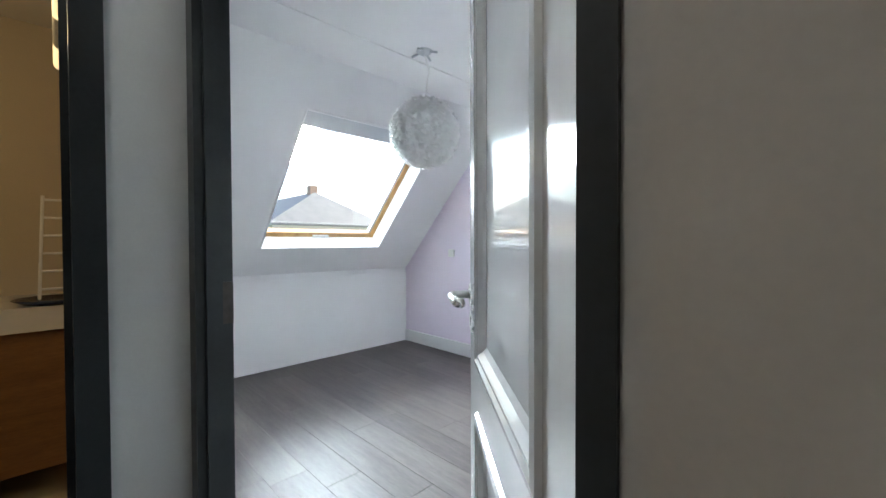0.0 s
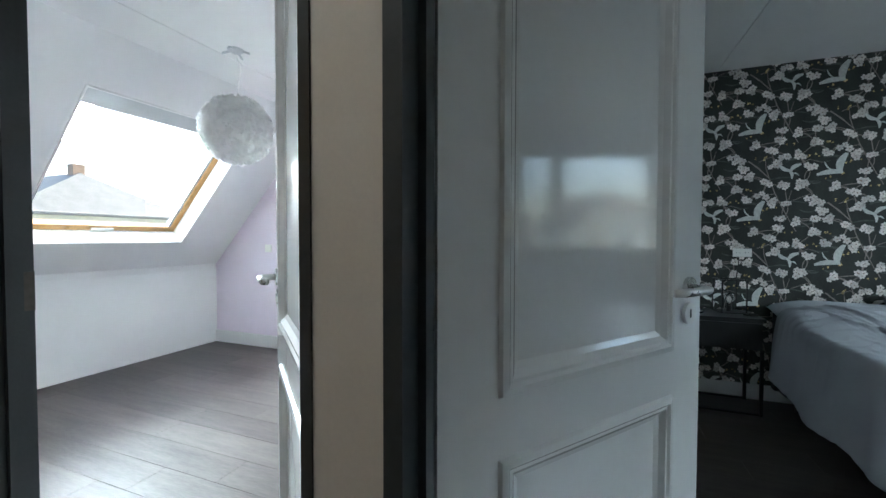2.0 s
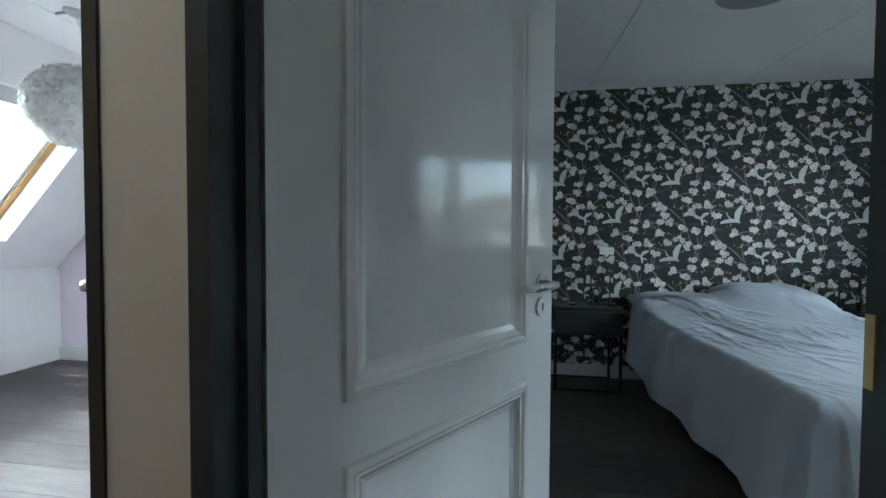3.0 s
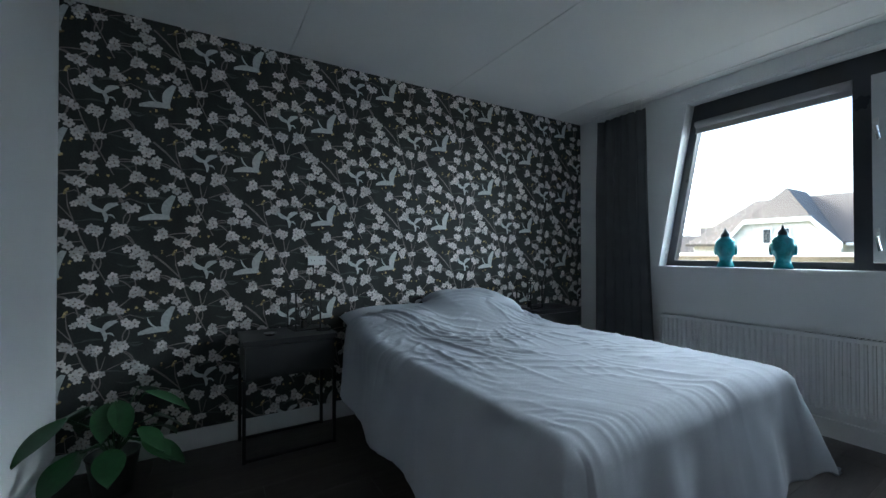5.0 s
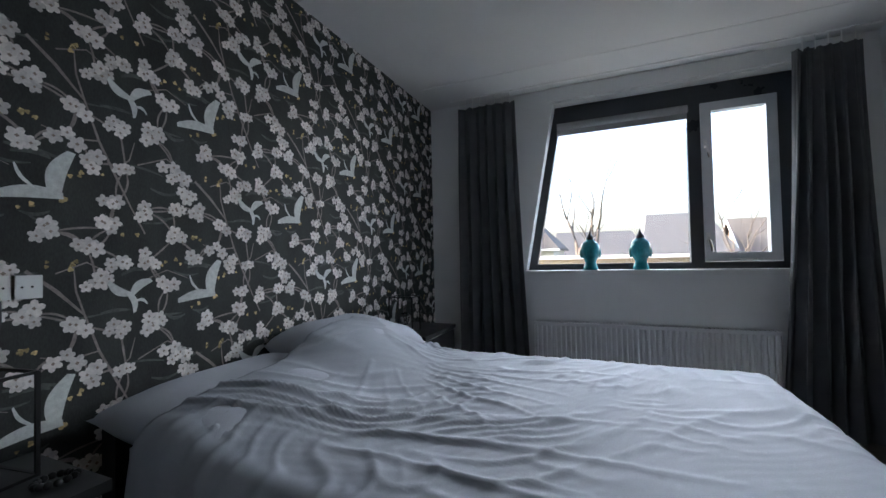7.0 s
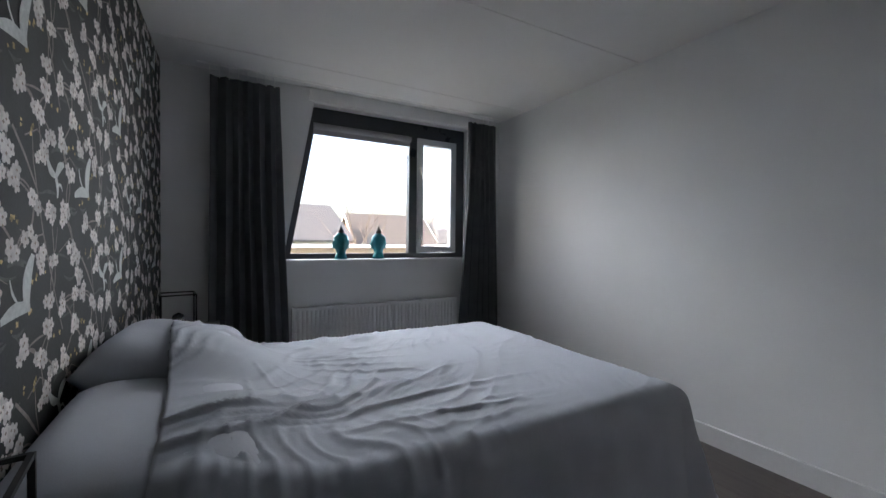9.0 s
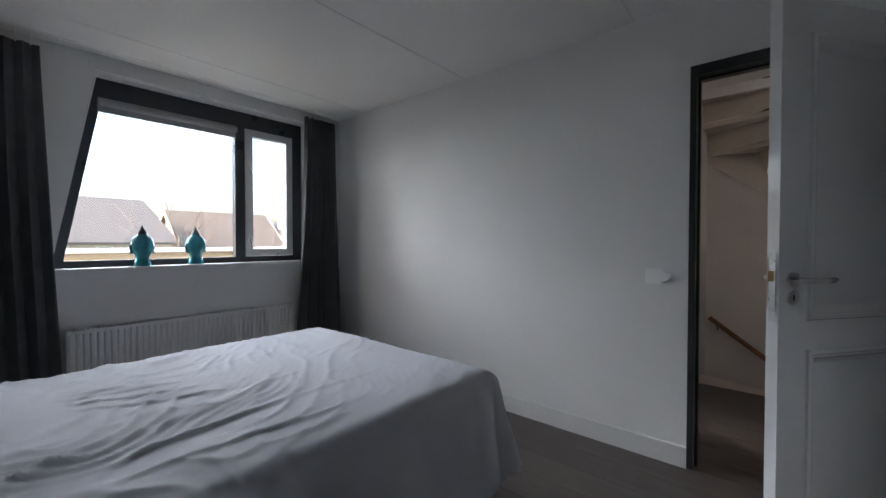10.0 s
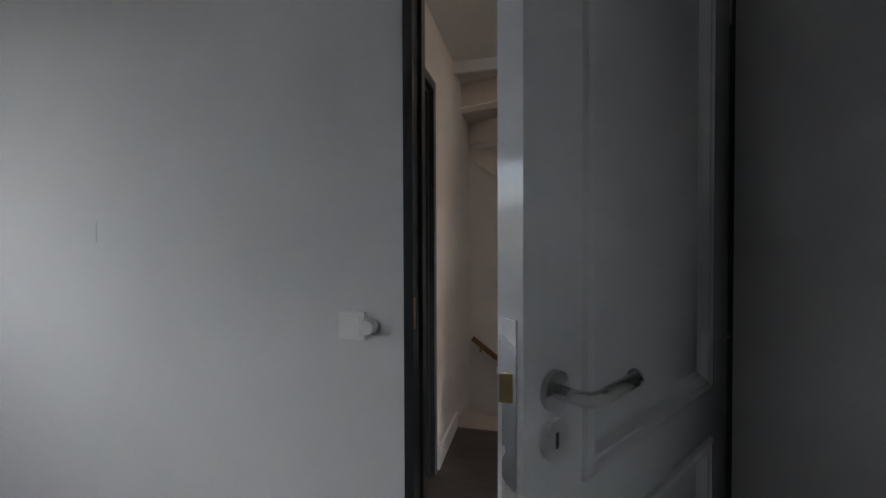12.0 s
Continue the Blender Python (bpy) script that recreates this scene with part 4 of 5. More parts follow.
# ---- statues on the sill: plain shapes ----
def bust(y, label):
    ob = part("statue", nb(), TEAL, None)
    bm = nb()
    lathe(bm, [(0.0, 0.0), (0.052, 0.0), (0.055, 0.012), (0.047, 0.03), (0.040, 0.055), (0.043, 0.075), (0.060, 0.10), (0.066, 0.13), (0.067, 0.16),
               (0.063, 0.185), (0.052, 0.205), (0.032, 0.217), (0.028, 0.225), (0.030, 0.236), (0.024, 0.250), (0.010, 0.268), (0.006, 0.285), (0.0, 0.295)], sides=32)
    for v in bm.verts:
        v.co.x *= 0.92
        if 0.07 < v.co.z < 0.2:
            f = max(0.0, -v.co.x / 0.06) * math.exp(-((v.co.y / 0.02) ** 2)) * math.exp(-(((v.co.z - 0.13) / 0.03) ** 2))
            v.co.x -= 0.016 * f
    for s in (-1, 1):
        for k in range(6):
            tube(bm, [(0.0, s * 0.062, 0.09 + k * 0.011), (0.0, s * (0.070 - 0.002 * abs(k - 3)), 0.09 + k * 0.011 + 0.011)], 0.010, 8)
    for f in bm.faces:
        f.smooth = True
    bmesh.ops.recalc_face_normals(bm, faces=bm.faces)
    bm.to_mesh(ob.data)
    bm.free()
    ob.data.materials.append(TEALDARK)
    for p in ob.data.polygons:
        if p.center.z > 0.222:
            p.material_index = 1
    ob.matrix_world = pose(4.145, y, 1.004, 0, 0, 4)
    tagged(ob, label, "statue", "teal statues on the sill")


bust(1.622, "glossy teal ceramic head-shaped statue with dark topknot on the sill")
bust(1.285, "glossy teal ceramic head-shaped statue beside the mullion, dark topknot")

# ---- ceiling lamp and plant in the bedroom ----
cl = thing("ceiling_lamp", pose(1.80, 1.46, HC), "round flush ceiling lamp with a pale grey shade", "ceiling lamp")
part("shade", lathe(nb(), [(0.0, -0.075), (0.19, -0.075), (0.205, -0.068), (0.21, -0.05), (0.21, -0.012), (0.0, -0.012)], sides=48), BLIND, cl, smooth=False)
part("mount", lathe(nb(), [(0.0, -0.012), (0.06, -0.012), (0.06, 0.0), (0.0, 0.0)]), PLASTIC, cl)
plant = thing("potted_plant", pose(0.50, 2.60, 0), "broad-leaved green plant in a dark pot on the floor", "plant")
part("pot", lathe(nb(), [(0.0, 0.0), (0.075, 0.0), (0.10, 0.17), (0.105, 0.18), (0.095, 0.18), (0.09, 0.165), (0.0, 0.165)]), POT, plant, smooth=True)
part("soil", lathe(nb(), [(0.0, 0.15), (0.092, 0.15), (0.0, 0.169)]), SOIL, plant)
rng = random.Random(5)
for k in range(17):
    ang, hgt, reach = rng.uniform(0, 6.28), rng.uniform(0.22, 0.47), rng.uniform(0.08, 0.21)
    base = Vector((0, 0, 0.16))
    tip = Vector((reach * math.cos(ang), reach * math.sin(ang), hgt))
    bm = nb()
    tube(bm, [base, base.lerp(tip, 0.5) + Vector((0, 0, 0.05)), tip], 0.0035, 6)
    out = Vector((math.cos(ang), math.sin(ang), -0.25)).normalized()
    side = out.cross(Vector((0, 0, 1))).normalized()
    up = side.cross(out)
    L, Wd = rng.uniform(0.13, 0.19), rng.uniform(0.045, 0.065)
    prev = None
    for i in range(9):
        s = i / 8
        w = Wd * math.sin(math.pi * min(1, s * 0.97 + 0.02)) ** 0.8
        c = tip + out * (L * s) - Vector((0, 0, 0.07 * s * s))
        row = [bm.verts.new(c - side * w + up * 0.012), bm.verts.new(c), bm.verts.new(c + side * w + up * 0.012)]
        if prev:
            bm.faces.new((prev[0], prev[1], row[1], row[0]))
            bm.faces.new((prev[1], prev[2], row[2], row[1]))
        prev = row
    part("leaf", bm, LEAF, plant, smooth=True)

# ---- small room: pendant lamp, switch ----
pend = thing("pendant_lamp", pose(-1.62, 1.29, HA), "fluffy white feather ball pendant on a thin cord", "pendant lamp")
BALL = -0.50
bm = nb()
lathe(bm, [(0.0, -0.028), (0.012, -0.028), (0.045, -0.008), (0.05, 0.0), (0.0, 0.0)], sides=20)
for k in range(4):
    a = k * 1.57 + 0.4
    tube(bm, [(0.03 * math.cos(a), 0.03 * math.sin(a), -0.006), (0.085 * math.cos(a), 0.085 * math.sin(a), -0.022)], 0.007, 8)
part("ceiling_rose", bm, SASH, pend, "small grey ceiling rose")
part("cord", tube(nb(), [(0, 0, -0.02), (0.03, 0.01, -0.12), (0.02, 0.0, -0.22), (0, 0, BALL + 0.1)], 0.0028, 6), PLASTIC, pend)
part("core", lathe(nb(), [(max(0.0, 0.198 * math.sin(math.pi * k / 12)), BALL - 0.198 * math.cos(math.pi * k / 12)) for k in range(13)], sides=24), FEATHER, pend, smooth=True)
verts, faces = [], []
rng = random.Random(11)
for k in range(2600):
    z = 1 - 2 * (k + 0.5) / 2600
    ph = k * 2.39996
    nrm = Vector((math.sqrt(1 - z * z) * math.cos(ph), math.sqrt(1 - z * z) * math.sin(ph), z))
    tang = nrm.cross(Vector((rng.uniform(-1, 1), rng.uniform(-1, 1), rng.uniform(-1, 1)))).normalized()
    bit = nrm.cross(tang)
    L, W2 = rng.uniform(0.028, 0.042), rng.uniform(0.012, 0.019)
    p0 = Vector((0, 0, BALL)) + nrm * 0.190
    dirn = (nrm * 0.5 + tang * rng.uniform(0.6, 1.1)).normalized()
    base_i = len(verts)
    for s, w in ((0.0, 0.25), (0.35, 1.0), (0.7, 0.95), (1.0, 0.15)):
        c = p0 + dirn * L * s + tang * 0.03 * s * s
        verts += [c - bit * W2 * w, c + bit * W2 * w]
    for q in range(3):
        faces.append((base_i + 2 * q, base_i + 2 * q + 1, base_i + 2 * q + 3, base_i + 2 * q + 2))
me = bpy.data.meshes.new("feather_cover")
me.from_pydata(verts, [], faces)
me.materials.append(FEATHER)
fe = new("feather_cover", me)
fe.parent = pend
tagged(fe, kind="stuff")
plate("light_switch", pose(-2.724, 2.65, 1.056), 1, "small white switch on the lilac wall", "switch", sock=False, s=0.08)

# ---- bathroom seen past the landing ----
van = thing("vanity", Matrix.Identity(4), "walnut vanity with a thick white top", "vanity")
part("body", soften(box(nb(), (-2.99, -1.6, 0.14), (-2.36, -0.135, 0.775)), 0.004, 1), VANITY, van)
part("top", soften(box(nb(), (-3.0, -1.62, 0.775), (-2.34, -0.131, 0.885)), 0.006, 2), BASIN, van, "white mineral washstand top")
for y in (-1.55, -0.2):
    part("leg", box(nb(), (-2.9, y, 0), (-2.84, y + 0.05, 0.14)), VANITY, van)
tower = thing("shelf_tower", Matrix.Identity(4), "tall pale wooden bathroom shelf on the vanity", "shelf")
part("side_panel", soften(box(nb(), (-2.99, -0.30, 0.886), (-2.62, -0.28, 2.2)), 0.003, 1), PINE, tower)
part("side_panel", soften(box(nb(), (-2.99, -0.155, 0.886), (-2.62, -0.135, 2.2)), 0.003, 1), PINE, tower)
part("back_panel", box(nb(), (-2.99, -0.28, 0.886), (-2.975, -0.155, 2.2)), PINE, tower)
for z in (0.9, 1.3, 1.7, 2.16):
    part("shelf", box(nb(), (-2.975, -0.28, z), (-2.63, -0.155, z + 0.02)), PINE, tower)
cand = thing("candle", pose(-2.46, -0.255, 0.885), "tall ivory pillar candle on the vanity", "candle")
part("wax", lathe(nb(), [(0.0, 0.0), (0.034, 0.0), (0.034, 0.50), (0.028, 0.515), (0.0, 0.508)]), WAX, cand, smooth=True)
part("wick", tube(nb(), [(0, 0, 0.505), (0.004, 0, 0.545)], 0.003, 6), DARKHOLE, cand)
tagged(part("tray", lathe(nb(), [(0.0, 0.0), (0.11, 0.0), (0.15, 0.022), (0.146, 0.026), (0.105, 0.008), (0.0, 0.008)], (-2.46, -0.42 + 0.08, 0.885), 32), NAVY, None, smooth=True), "navy glazed dish on the vanity", "dish")
gl = tagged(part("glass_jar", lathe(nb(), [(0.0, 0.0), (0.035, 0.0), (0.035, 0.09), (0.032, 0.09), (0.032, 0.005), (0.0, 0.005)], (-2.42, -0.24, 0.885), 24), GLASS, None, smooth=True), "clear glass jar beside the dish", "jar")
rack = thing("wire_rack", pose(-2.56, -0.315, 0.885), "white ladder-shaped wire rack standing on the vanity", "rack")
for side in (-0.085, 0.085):
    part("rail", tube(nb(), [(0, side, 0.0), (0, side * 0.78, 0.52)], 0.007, 8), PLASTIC, rack)
for k in range(6):
    zz = 0.06 + 0.088 * k
    w = 0.085 * (1 - 0.22 * zz / 0.52)
    part("rung", tube(nb(), [(0, -w, zz), (0, w, zz)], 0.006, 8), PLASTIC, rack)
wall_lamp = thing("bathroom_lamp", pose(-1.42, -0.31, 1.80), "tilted steel bar lamp with two dim warm bulbs", "wall lamp")
part("arm", tube(nb(), [(-0.03, 0.0, 0.0), (-0.03, 0.184, 0.0)], 0.010, 10), STEEL, wall_lamp)
part("bar", tube(nb(), [(-0.07, 0, -0.022), (0.05, 0, 0.015)], 0.022, 16), STEEL, wall_lamp, "brushed steel bar")
for x0, z0, x1, z1 in ((0.05, 0.015, 0.15, 0.047), (-0.07, -0.022, -0.17, -0.053)):
    part("bulb", tube(nb(), [(x0, 0, z0), (x1, 0, z1)], 0.022, 16), BULB, wall_lamp, "warm glowing tube", smooth=True)
point_lamp("bathroom_bulb", (-1.55, -0.62, 1.85), 0.42, (1.0, 0.66, 0.33), 0.06)

# ---- wallpaper: printed motifs on a dark ground ----
PX0, PX1, PZ0, PZ1 = DIV1 + 0.004, WX, 0.108, HC
paper = structure("wallpaper", box(nb(), (PX0, WY - 0.001, PZ0), (PX1, WY, PZ1)), PAPER)
paper["label"] = "dark wallpaper with white blossom branches and pale plumes"
COL, ROW, AX, AZ = 0.453, 0.62, 1.553, 1.945
rng = random.Random(3)


def blob(cx, cz, r, petals, rot):
    out = []
    for k in range(petals * 4):
        a = rot + 2 * math.pi * k / (petals * 4)
        out.append((cx + r * (0.62 + 0.38 * abs(math.cos(petals * (a - rot) / 2))) * math.cos(a), cz + r * (0.62 + 0.38 * abs(math.cos(petals * (a - rot) / 2))) * math.sin(a)))
    return [(cx, cz)] + out


def blade(p, q, width, bend):
    """A tapered curved stroke from p to q."""
    p, q = Vector(p), Vector(q)
    d = q - p
    n = Vector((-d.y, d.x)).normalized()
    pts = []
    for i in range(9):
        s = i / 8
        c = p.lerp(q, s) + n * bend * math.sin(math.pi * s)
        pts.append((c, width * (0.25 + 0.75 * math.sin(math.pi * min(1.0, s * 0.8 + 0.12)))))
    return [((c + n * w * 0.5), (c - n * w * 0.5)) for c, w in pts]


LAYERS = {"blossoms": (BLOSSOM, 0.0015), "blossom_centres": (CENTRE, 0.0023), "buds": (OCHRE, 0.0014), "branches": (TWIG, 0.0012),
          "faint_leaves": (HAZE, 0.0011), "plumes": (WING, 0.0024)}
motif = {k: ([], []) for k in LAYERS}


def add_fan(layer, pts):
    v, f = motif[layer]
    b = len(v)
    v += pts
    n = len(pts) - 1
    f += [(b, b + 1 + k, b + 1 + (k + 1) % n) for k in range(n)]


def add_strip(layer, pairs):
    v, f = motif[layer]
    b = len(v)
    for l, r in pairs:
        v += [(l[0], l[1]), (r[0], r[1])]
    f += [(b + 2 * k, b + 2 * k + 1, b + 2 * k + 3, b + 2 * k + 2) for k in range(len(pairs) - 1)]


def cluster(u, v, count, spread):
    for k in range(count):
        a = rng.uniform(0, 6.28)
        d = spread * (0.3 + 0.7 * rng.random()) if k else 0
        x, z, r = u + d * math.cos(a), v + d * math.sin(a), rng.uniform(0.017, 0.026)
        add_fan("blossoms", blob(x, z, r, 5, rng.uniform(0, 6.28)))
        add_fan("blossom_centres", blob(x, z, r * 0.20, 4, 0))


stems = []
for u, v, c, s in ((-0.155, -0.075, 4, 0.034), (-0.105, -0.185, 5, 0.042), (-0.07, -0.225, 3, 0.035), (0.055, 0.165, 4, 0.034), (0.12, -0.26, 5, 0.045),
                   (0.175, -0.015, 4, 0.032), (-0.175, -0.10, 3, 0.03), (-0.105, 0.19, 4, 0.034), (-0.13, 0.02, 3, 0.03), (0.02, -0.115, 4, 0.036),
                   (0.185, 0.20, 4, 0.038), (-0.02, 0.285, 4, 0.034), (0.10, -0.16, 4, 0.036), (-0.20, 0.275, 4, 0.036), (-0.19, 0.11, 4, 0.034),
                   (0.11, 0.085, 4, 0.034), (0.20, 0.09, 3, 0.03), (-0.06, -0.29, 4, 0.036), (0.16, -0.10, 4, 0.034), (-0.02, 0.115, 3, 0.03), (0.075, 0.245, 3, 0.032), (-0.11, 0.285, 4, 0.034), (0.19, -0.20, 4, 0.036)):
    cluster(u, v, c, s * 1.08)
    stems.append((u, v))
for k, (u, v) in enumerate(stems):
    near = sorted(stems, key=lambda p: (p[0] - u) ** 2 + (p[1] - v) ** 2)[1:3]
    for q in near:
        add_strip("branches", blade((u, v), q, 0.0062, rng.uniform(-0.02, 0.02)))
for u, v, c in ((-0.06, 0.187, 7), (-0.12, 0.105, 5), (0.10, 0.05, 5), (0.05, -0.21, 6), (-0.04, -0.05, 3), (0.205, -0.11, 4)):
    for k in range(c):
        x, z = u + rng.uniform(-0.05, 0.05), v + rng.uniform(-0.014, 0.014)
        add_fan("buds", blob(x, z, rng.uniform(0.0045, 0.0085), 3, rng.uniform(0, 6)))
for pts, w in (([(-0.03, 0.40), (0.03, 0.345), (0.095, 0.27), (0.13, 0.16), (0.165, 0.08), (0.215, -0.03), (0.255, -0.11)], 0.0085),
               ([(0.095, 0.27), (0.075, 0.34), (0.07, 0.41)], 0.005), ([(0.13, 0.16), (0.06, 0.15), (0.0, 0.17)], 0.0045),
               ([(0.165, 0.08), (0.21, 0.12), (0.225, 0.18)], 0.0045), ([(-0.22, -0.20), (-0.13, -0.16), (-0.06, -0.20)], 0.0045),
               ([(0.03, -0.23), (0.10, -0.20), (0.15, -0.23)], 0.004), ([(-0.20, 0.05), (-0.13, 0.08), (-0.06, 0.05)], 0.0035)):
    pairs = []
    for i, p in enumerate(pts):
        a, b = Vector(pts[max(i - 1, 0)]), Vector(pts[min(i + 1, len(pts) - 1)])
        d = (b - a).normalized()
        n = Vector((-d.y, d.x)) * w * (1.0 - 0.45 * i / len(pts)) * (0.5 + 0.14 * math.sin(i * 2.1))
        pairs.append((Vector(p) + n, Vector(p) - n))
    add_strip("branches", pairs)
for k in range(16):
    u, v = rng.uniform(-0.22, 0.22), rng.choice((-0.25, -0.07, 0.09, 0.25)) + rng.uniform(-0.02, 0.02)
    add_strip("faint_leaves", blade((u, v), (u + rng.uniform(0.05, 0.13), v + rng.uniform(-0.02, 0.02)), rng.uniform(0.006, 0.014), rng.uniform(-0.015, 0.015)))
add_strip("plumes", blade((0.022, -0.018), (0.050, 0.085), 0.034, 0.012))
add_strip("plumes", blade((0.036, -0.012), (-0.072, -0.022), 0.026, -0.008))
add_strip("plumes", blade((-0.01, 0.0), (-0.040, 0.045), 0.007, 0.006))
add_fan("buds", blob(0.046, -0.024, 0.012, 3, 0))
for a, b, w in (((0.215, 0.318), (0.165, 0.352), 0.020), ((0.215, 0.318), (0.262, 0.352), 0.022), ((0.205, 0.325), (0.222, 0.272), 0.015), ((0.222, 0.30), (0.252, 0.29), 0.008)):
    add_strip("plumes", blade((a[0], a[1]), (b[0], b[1]), w, 0.008))
pv = motif["plumes"][0]
motif["plumes"][0][:] = [(x * 1.3 if x < 0.12 else 0.215 + (x - 0.215) * 1.25, z * 1.3 if x < 0.12 else 0.32 + (z - 0.32) * 1.25) for x, z in pv]
for layer, (material, off) in LAYERS.items():
    tv, tf = motif[layer]
    V, F = [], []
    for i in range(-4, 7):
        for j in range(-4, 3):
            ox, oz = AX + COL * i, AZ + ROW * j + (ROW / 2 if i % 2 else 0)
            pts = [(min(max(x + ox, PX0), PX1), min(max(z + oz, PZ0), PZ1)) for x, z in tv]
            for f in tf:
                q = [pts[k] for k in f]
                if max(p[0] for p in q) - min(p[0] for p in q) < 1e-6 or max(p[1] for p in q) - min(p[1] for p in q) < 1e-6:
                    continue
                b = len(V)
                # each print lies a hair above the one before it
                lift = 0.000006 * (f[0] // 21) if layer == "blossoms" else 0.000003 * (f[0] // 18)
                V += [(p[0], WY - off - lift, p[1]) for p in q]
                F.append(tuple(range(b, b + len(q))))
    me = bpy.data.meshes.new(layer)
    me.from_pydata(V, [], F)
    bmw = nb()
    bmw.from_mesh(me)
    bmesh.ops.remove_doubles(bmw, verts=bmw.verts, dist=1e-6)
    bmw.to_mesh(me)
    bmw.free()
    me.materials.append(material)
    ob = new(layer, me)
    ob.parent = paper
    tagged(ob, kind="stuff")

# ---- outdoors ----
GZ = -2.9
structure("ground", box(nb(), (-700, -700, GZ - 0.2), (700, 700, GZ)), GRASS)


def house(at, turn, w, d, wall_h, roof_h, wall_m, roof_m, label, hip=0.0, chimney=0.0):
    """A pitched-roof house; the ridge runs along local y. hip: how far the ridge stops short of the ends."""
    ob = thing("house", pose(at[0], at[1], GZ, 0, 0, turn), label, "house", "houses across the gardens")
    x, y = w / 2, d / 2
    part("wall", prism(nb(), [(-x, -y, 0), (x, -y, 0), (x, -y, wall_h), (0, -y, wall_h + (roof_h if not hip else 0.01)), (-x, -y, wall_h)], (0, d, 0)), wall_m, ob)
    e = 0.35
    sl_ = roof_h / x
    bm = nb()
    rz = wall_h + roof_h + 0.08
    ez = wall_h - e * sl_ + 0.08
    A = [(-x - e, -y - e, ez), (-x - e, y + e, ez), (0, y + e - hip, rz), (0, -y - e + hip, rz)]
    B = [(x + e, -y - e, ez), (0, -y - e + hip, rz), (0, y + e - hip, rz), (x + e, y + e, ez)]
    prism(bm, A, (0, 0, 0.14))
    prism(bm, B, (0, 0, 0.14))
    if hip:
        prism(bm, [(-x - e, -y - e, ez), (0, -y - e + hip, rz), (x + e, -y - e, ez)], (0, 0, 0.14))
        prism(bm, [(-x - e, y + e, ez), (x + e, y + e, ez), (0, y + e - hip, rz)], (0, 0, 0.14))
    rf = part("roof", bm, roof_m, ob)
    if chimney:
        part("chimney", box(nb(), (-0.3, chimney, rz - 0.4), (0.25, chimney + 0.55, rz + 0.6)), BRICKB, rf)
    if not hip:
        for s in (-1, 1):
            bm = nb()
            for t in (-1, 1):
                prism(bm, [(t * (x + e), s * (y + e), ez - 0.1), (0, s * (y + e), rz - 0.1), (0, s * (y + e), rz + 0.16), (t * (x + e), s * (y + e), ez + 0.16)], (0, s * 0.05, 0))
            part("bargeboard", bm, WHITEP, ob)
    for s in (-1, 1):
        for zz in (0.9, wall_h - 1.5):
            for xx in (-x * 0.55, x * 0.1):
                wd = part("window", box(nb(), (xx, s * y - 0.04, zz), (xx + w * 0.2, s * y + 0.04, zz + 1.2)), WHITEP, ob)
                part("pane", box(nb(), (xx + 0.08, s * y - 0.05, zz + 0.08), (xx + w * 0.2 - 0.08, s * y + 0.05, zz + 1.12)), DARKGLASS, wd)
            for yy in (-y * 0.6, y * 0.25):
                wd = part("window", box(nb(), (s * x - 0.04, yy, zz), (s * x + 0.04, yy + d * 0.16, zz + 1.2)), WHITEP, ob)
                part("pane", box(nb(), (s * x - 0.05, yy + 0.08, zz + 0.08), (s * x + 0.05, yy + d * 0.16 - 0.08, zz + 1.12)), DARKGLASS, wd)
    return ob


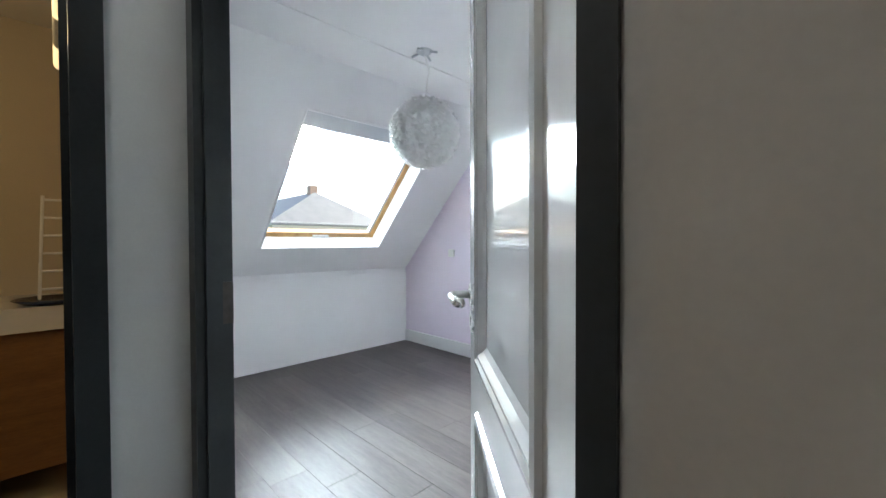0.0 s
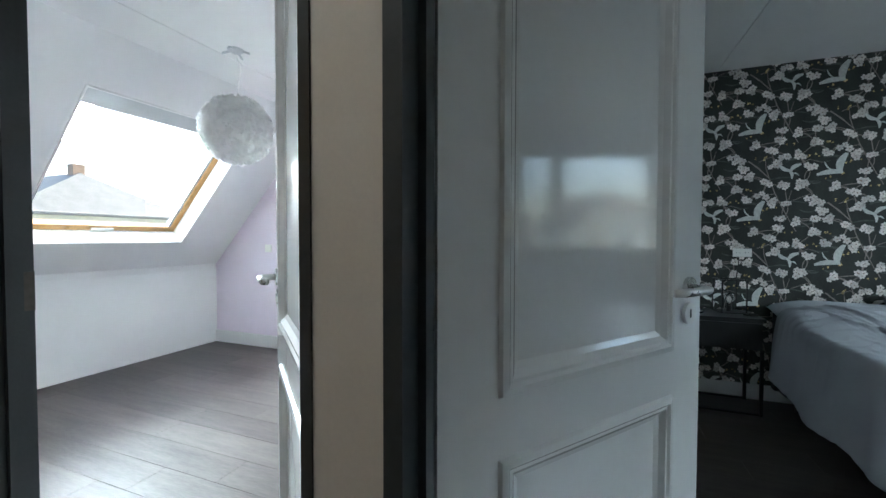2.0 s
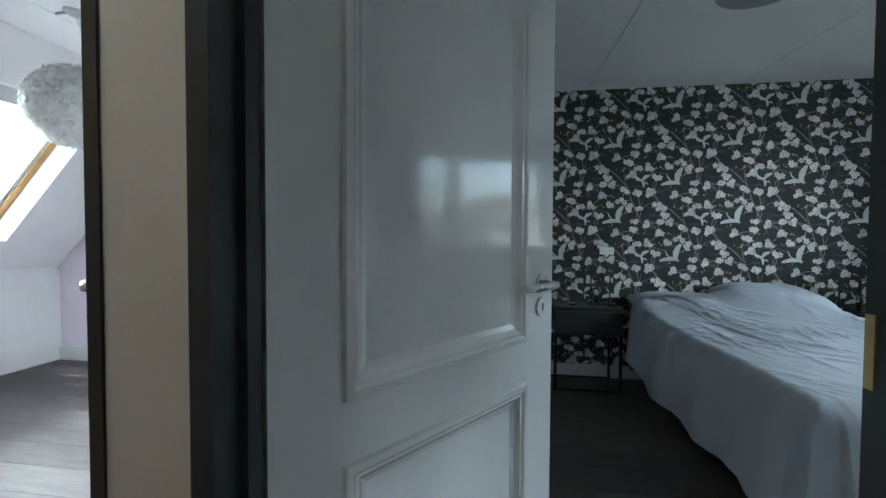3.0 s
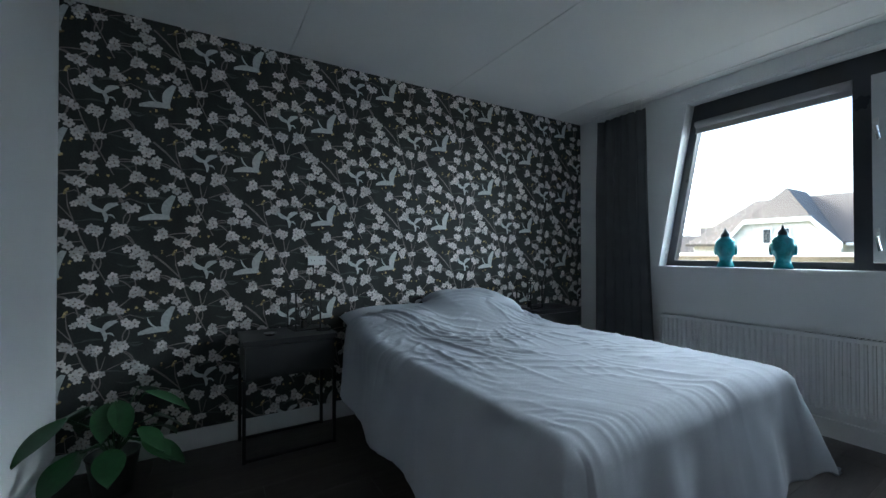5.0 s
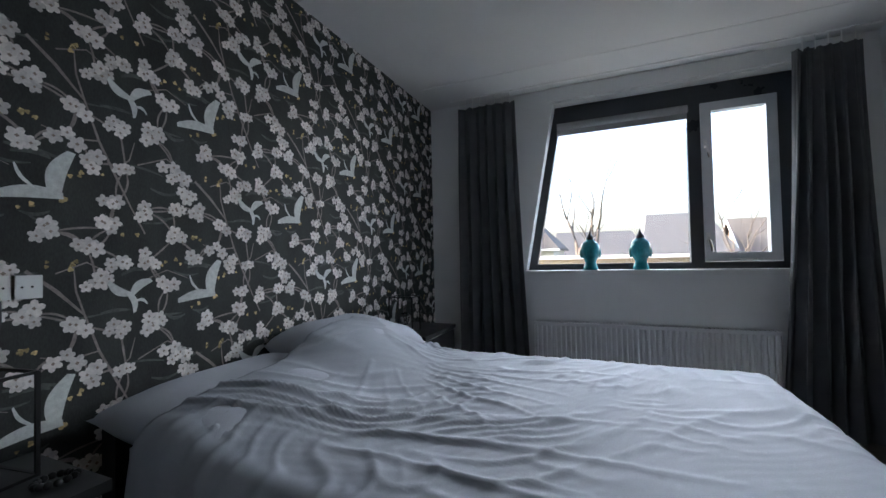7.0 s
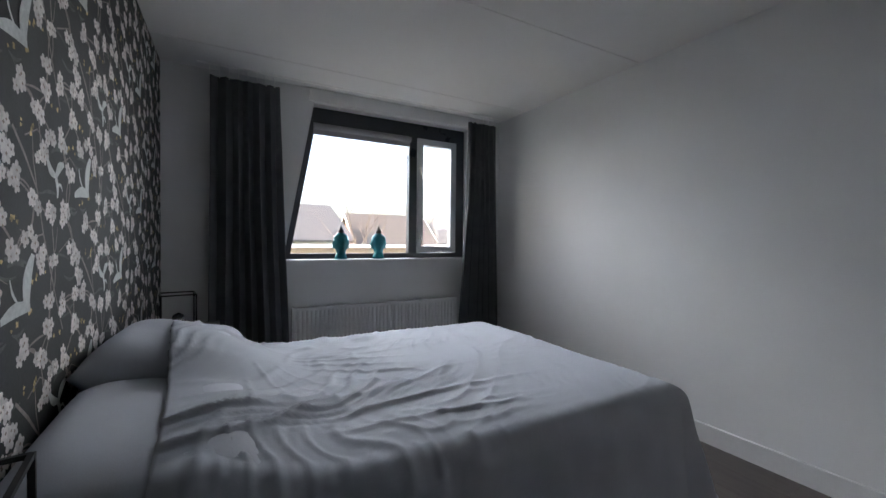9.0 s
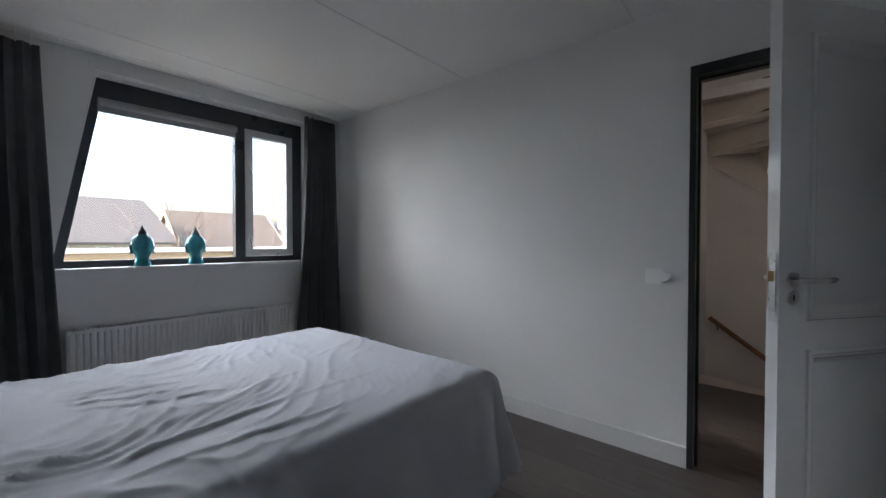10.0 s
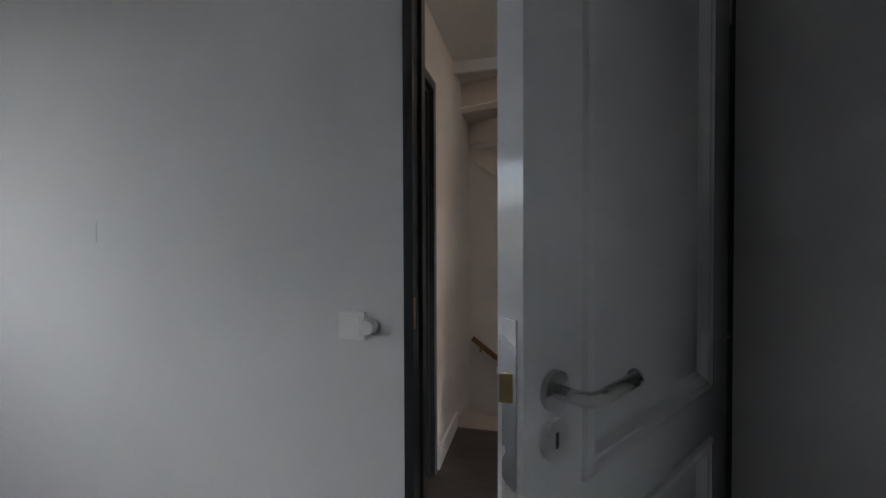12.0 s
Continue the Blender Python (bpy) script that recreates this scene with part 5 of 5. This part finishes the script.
def half_hipped_house():
    """A hipped house whose front wing has a clipped gable with white boards."""
    ob = thing("house", pose(26.0, 8.7, GZ), "pale house with dark roof and half-hipped white-trimmed gable", "house", "houses across the gardens")
    e, a, c, hw, cw = 4.4, 7.34, 5.65, 2.4, 1.38
    part("wall", box(nb(), (0.9, -4.0, 0), (7.2, 4.4, e)), BRICKW, ob)
    part("gable_wall", prism(nb(), [(0.12, -hw, 0), (0.12, hw, 0), (0.12, hw, e), (0.12, cw, c), (0.12, -cw, c), (0.12, -hw, e)], (0.8, 0, 0)), BRICKW, ob)
    bm = nb()
    x0, x1, y0, y1, rz = 0.5, 7.6, -4.3, 4.7, 7.05
    for quad in ([(x0, y0, e), (x0, y1, e), (4.0, y1 - 2.4, rz), (4.0, y0 + 2.4, rz)], [(x1, y1, e), (x1, y0, e), (4.0, y0 + 2.4, rz), (4.0, y1 - 2.4, rz)],
                 [(x1, y0, e), (x0, y0, e), (4.0, y0 + 2.4, rz)], [(x0, y1, e), (x1, y1, e), (4.0, y1 - 2.4, rz)]):
        prism(bm, quad, (0, 0, 0.14))
    part("roof", bm, ROOF1, ob)
    bm = nb()
    for s in (-1, 1):
        prism(bm, [(0.0, s * hw, e), (4.2, s * hw, e), (4.2, 0, a), (1.5, 0, a), (0.0, s * cw, c)], (0, 0, 0.13))
    prism(bm, [(0.0, -cw, c), (1.5, 0, a), (0.0, cw, c)], (0, 0, 0.13))
    part("gable_roof", bm, ROOF1, ob)
    part("fascia", box(nb(), (-0.06, -cw - 0.05, c - 0.10), (0.0, cw + 0.05, c + 0.14)), WHITEP, ob, "white fascia board")
    for s in (-1, 1):
        part("bargeboard", prism(nb(), [(-0.06, s * (hw + 0.1), e - 0.22), (-0.06, s * cw, c - 0.1), (-0.06, s * cw, c + 0.14), (-0.06, s * (hw + 0.1), e + 0.08)], (0.06, 0, 0)), WHITEP, ob)
        wd = part("window", box(nb(), (0.05, s * 0.38 - 0.22, 4.45), (0.14, s * 0.38 + 0.22, 5.3)), WHITEP, ob)
        part("pane", box(nb(), (0.03, s * 0.38 - 0.15, 4.52), (0.10, s * 0.38 + 0.15, 5.23)), DARKGLASS, wd)
    part("gutter", box(nb(), (0.38, -4.4, e - 0.05), (0.5, -hw - 0.12, e + 0.08)), WHITEP, ob)


half_hipped_house()
for k, (hx, hy, tr, ln, wh) in enumerate(((35, -3.2, 4, 5.0, 4.1), (38, -11.2, 0, 7.5, 3.7), (37, -20, -10, 8, 3.9), (36, -31, -22, 9, 4.0), (48, 3.0, 10, 9, 3.7), (46, 17, 20, 11, 3.6))):
    house((hx, hy), tr, 7.0, ln, wh, 2.7, BRICKB if k % 2 else BRICKW, ROOF1 if k % 2 else ROOF2, "brick row house with a steep tiled roof far off" if k % 2 else "pale row house with grey tiled roof far off", hip=0.0 if k % 2 else 0.9)
house((-29.5, 12.7), 90, 8, 12, 5.25, 2.2, BRICKW, ROOF2, "pale house with a grey hipped roof behind the skylight", hip=3.0, chimney=-3.3)
house((-44, 26), 10, 9, 12, 4.2, 2.6, BRICKB, ROOF2, "brick house with a grey tiled roof behind the skylight", chimney=2.6)


def tree(at, height, seed, label):
    ob = thing("tree", pose(at[0], at[1], GZ), label, "tree", "bare trees in the gardens")
    r = random.Random(seed)
    bm = nb()
    limbs = nb()

    def grow(target, p, d, length, rad, depth):
        pts, rads = [p], [rad]
        for k in range(4):
            sway = 0.22 if depth else 0.06
            d = (d + Vector((r.uniform(-sway, sway), r.uniform(-sway, sway), r.uniform(-0.02, 0.16)))).normalized()
            p = p + d * length / 4
            pts.append(p)
            rads.append(rad * (1 - 0.13 * (k + 1)))
        tube(target, pts, rads, 6 if depth else 10)
        if depth < 6:
            for k in range(3 if depth < 2 else 2):
                nd = (d + Vector((r.uniform(-0.9, 0.9), r.uniform(-0.9, 0.9), r.uniform(-0.1, 0.7)))).normalized()
                grow(limbs, pts[r.choice((2, 3, 4))], nd, length * r.uniform(0.55, 0.8), rads[-1] * 0.86, depth + 1)
    grow(bm, Vector((0, 0, 0)), Vector((0, 0, 1)), height * 0.42, height * 0.026, 0)
    part("trunk", bm, BARK, ob, smooth=True)
    part("limbs", limbs, BARK, ob, smooth=True)


tree((20.5, 2.9), 10.4, 4, "bare grey-brown winter tree beyond the window")
tree((20.0, -3.2), 8.8, 9, "bare grey-brown winter tree in the gardens")
tree((19, 12.5), 8.0, 14, "bare winter tree behind the dark roof")
para = thing("roof_edge", Matrix.Identity(4), "weathered board edge of the flat roof outside with pale capping", "roof edge")
part("fascia", box(nb(), (5.45, -4, 0.2), (5.50, 6, 1.075)), FASCIA, para)
part("capping", box(nb(), (5.42, -4, 1.075), (5.60, 6, 1.112)), WHITEP, para, "pale metal capping")
part("roof_deck", box(nb(), (4.32, -4, 0.1), (5.60, 6, 0.2)), ROOF2, para)

# ---- floor planks ----
PW, PL = 0.19, 1.29


def plank_floor(name, x0, x1, y0, y1, material, seed, label):
    fl = thing(name, Matrix.Identity(4), label, "floor", kind="structure")
    r = random.Random(seed)
    shared = {}
    y = y0
    while y < y1 - 0.004:
        w = min(PW, y1 - y)
        x = x0 - r.uniform(0, PL)
        while x < x1 - 0.004:
            a, b = max(x, x0), min(x + PL, x1)
            if b - a > 0.01:
                key = (round(b - a, 3), round(w, 3))
                if key not in shared:
                    bm = nb()
                    L, c = b - a, 0.0010
                    g0 = 0.0004
                    lo = [bm.verts.new(p) for p in ((g0, g0, -0.012), (L - g0, g0, -0.012), (L - g0, w - g0, -0.012), (g0, w - g0, -0.012))]
                    md = [bm.verts.new(p) for p in ((g0, g0, -c), (L - g0, g0, -c), (L - g0, w - g0, -c), (g0, w - g0, -c))]
                    hi = [bm.verts.new(p) for p in ((c, c, 0), (L - c, c, 0), (L - c, w - c, 0), (c, w - c, 0))]
                    for p, q in ((lo, md), (md, hi)):
                        for k in range(4):
                            bm.faces.new((p[k], p[(k + 1) % 4], q[(k + 1) % 4], q[k]))
                    bm.faces.new(hi)
                    me = bpy.data.meshes.new("plank")
                    bmesh.ops.recalc_face_normals(bm, faces=bm.faces)
                    bm.to_mesh(me)
                    bm.free()
                    me.materials.append(material)
                    shared[key] = me
                ob = new("plank", shared[key])
                ob.location = (a, y, 0)
                ob.parent = fl
            x += PL
        y += PW
    return fl


plank_floor("floor_small_room", KX, DIV0, -0.0, 2.65, PLANK_G, 21, "grey-brown oak laminate planks, matt and clean")
plank_floor("floor_bedroom", DIV1, WX, 0.0, WY, PLANK_D, 22, "dark brown oak laminate planks")
plank_floor("floor_landing", LW, LE, -1.49, 0.0, PLANK_D, 23, "dark brown oak laminate planks on the landing")
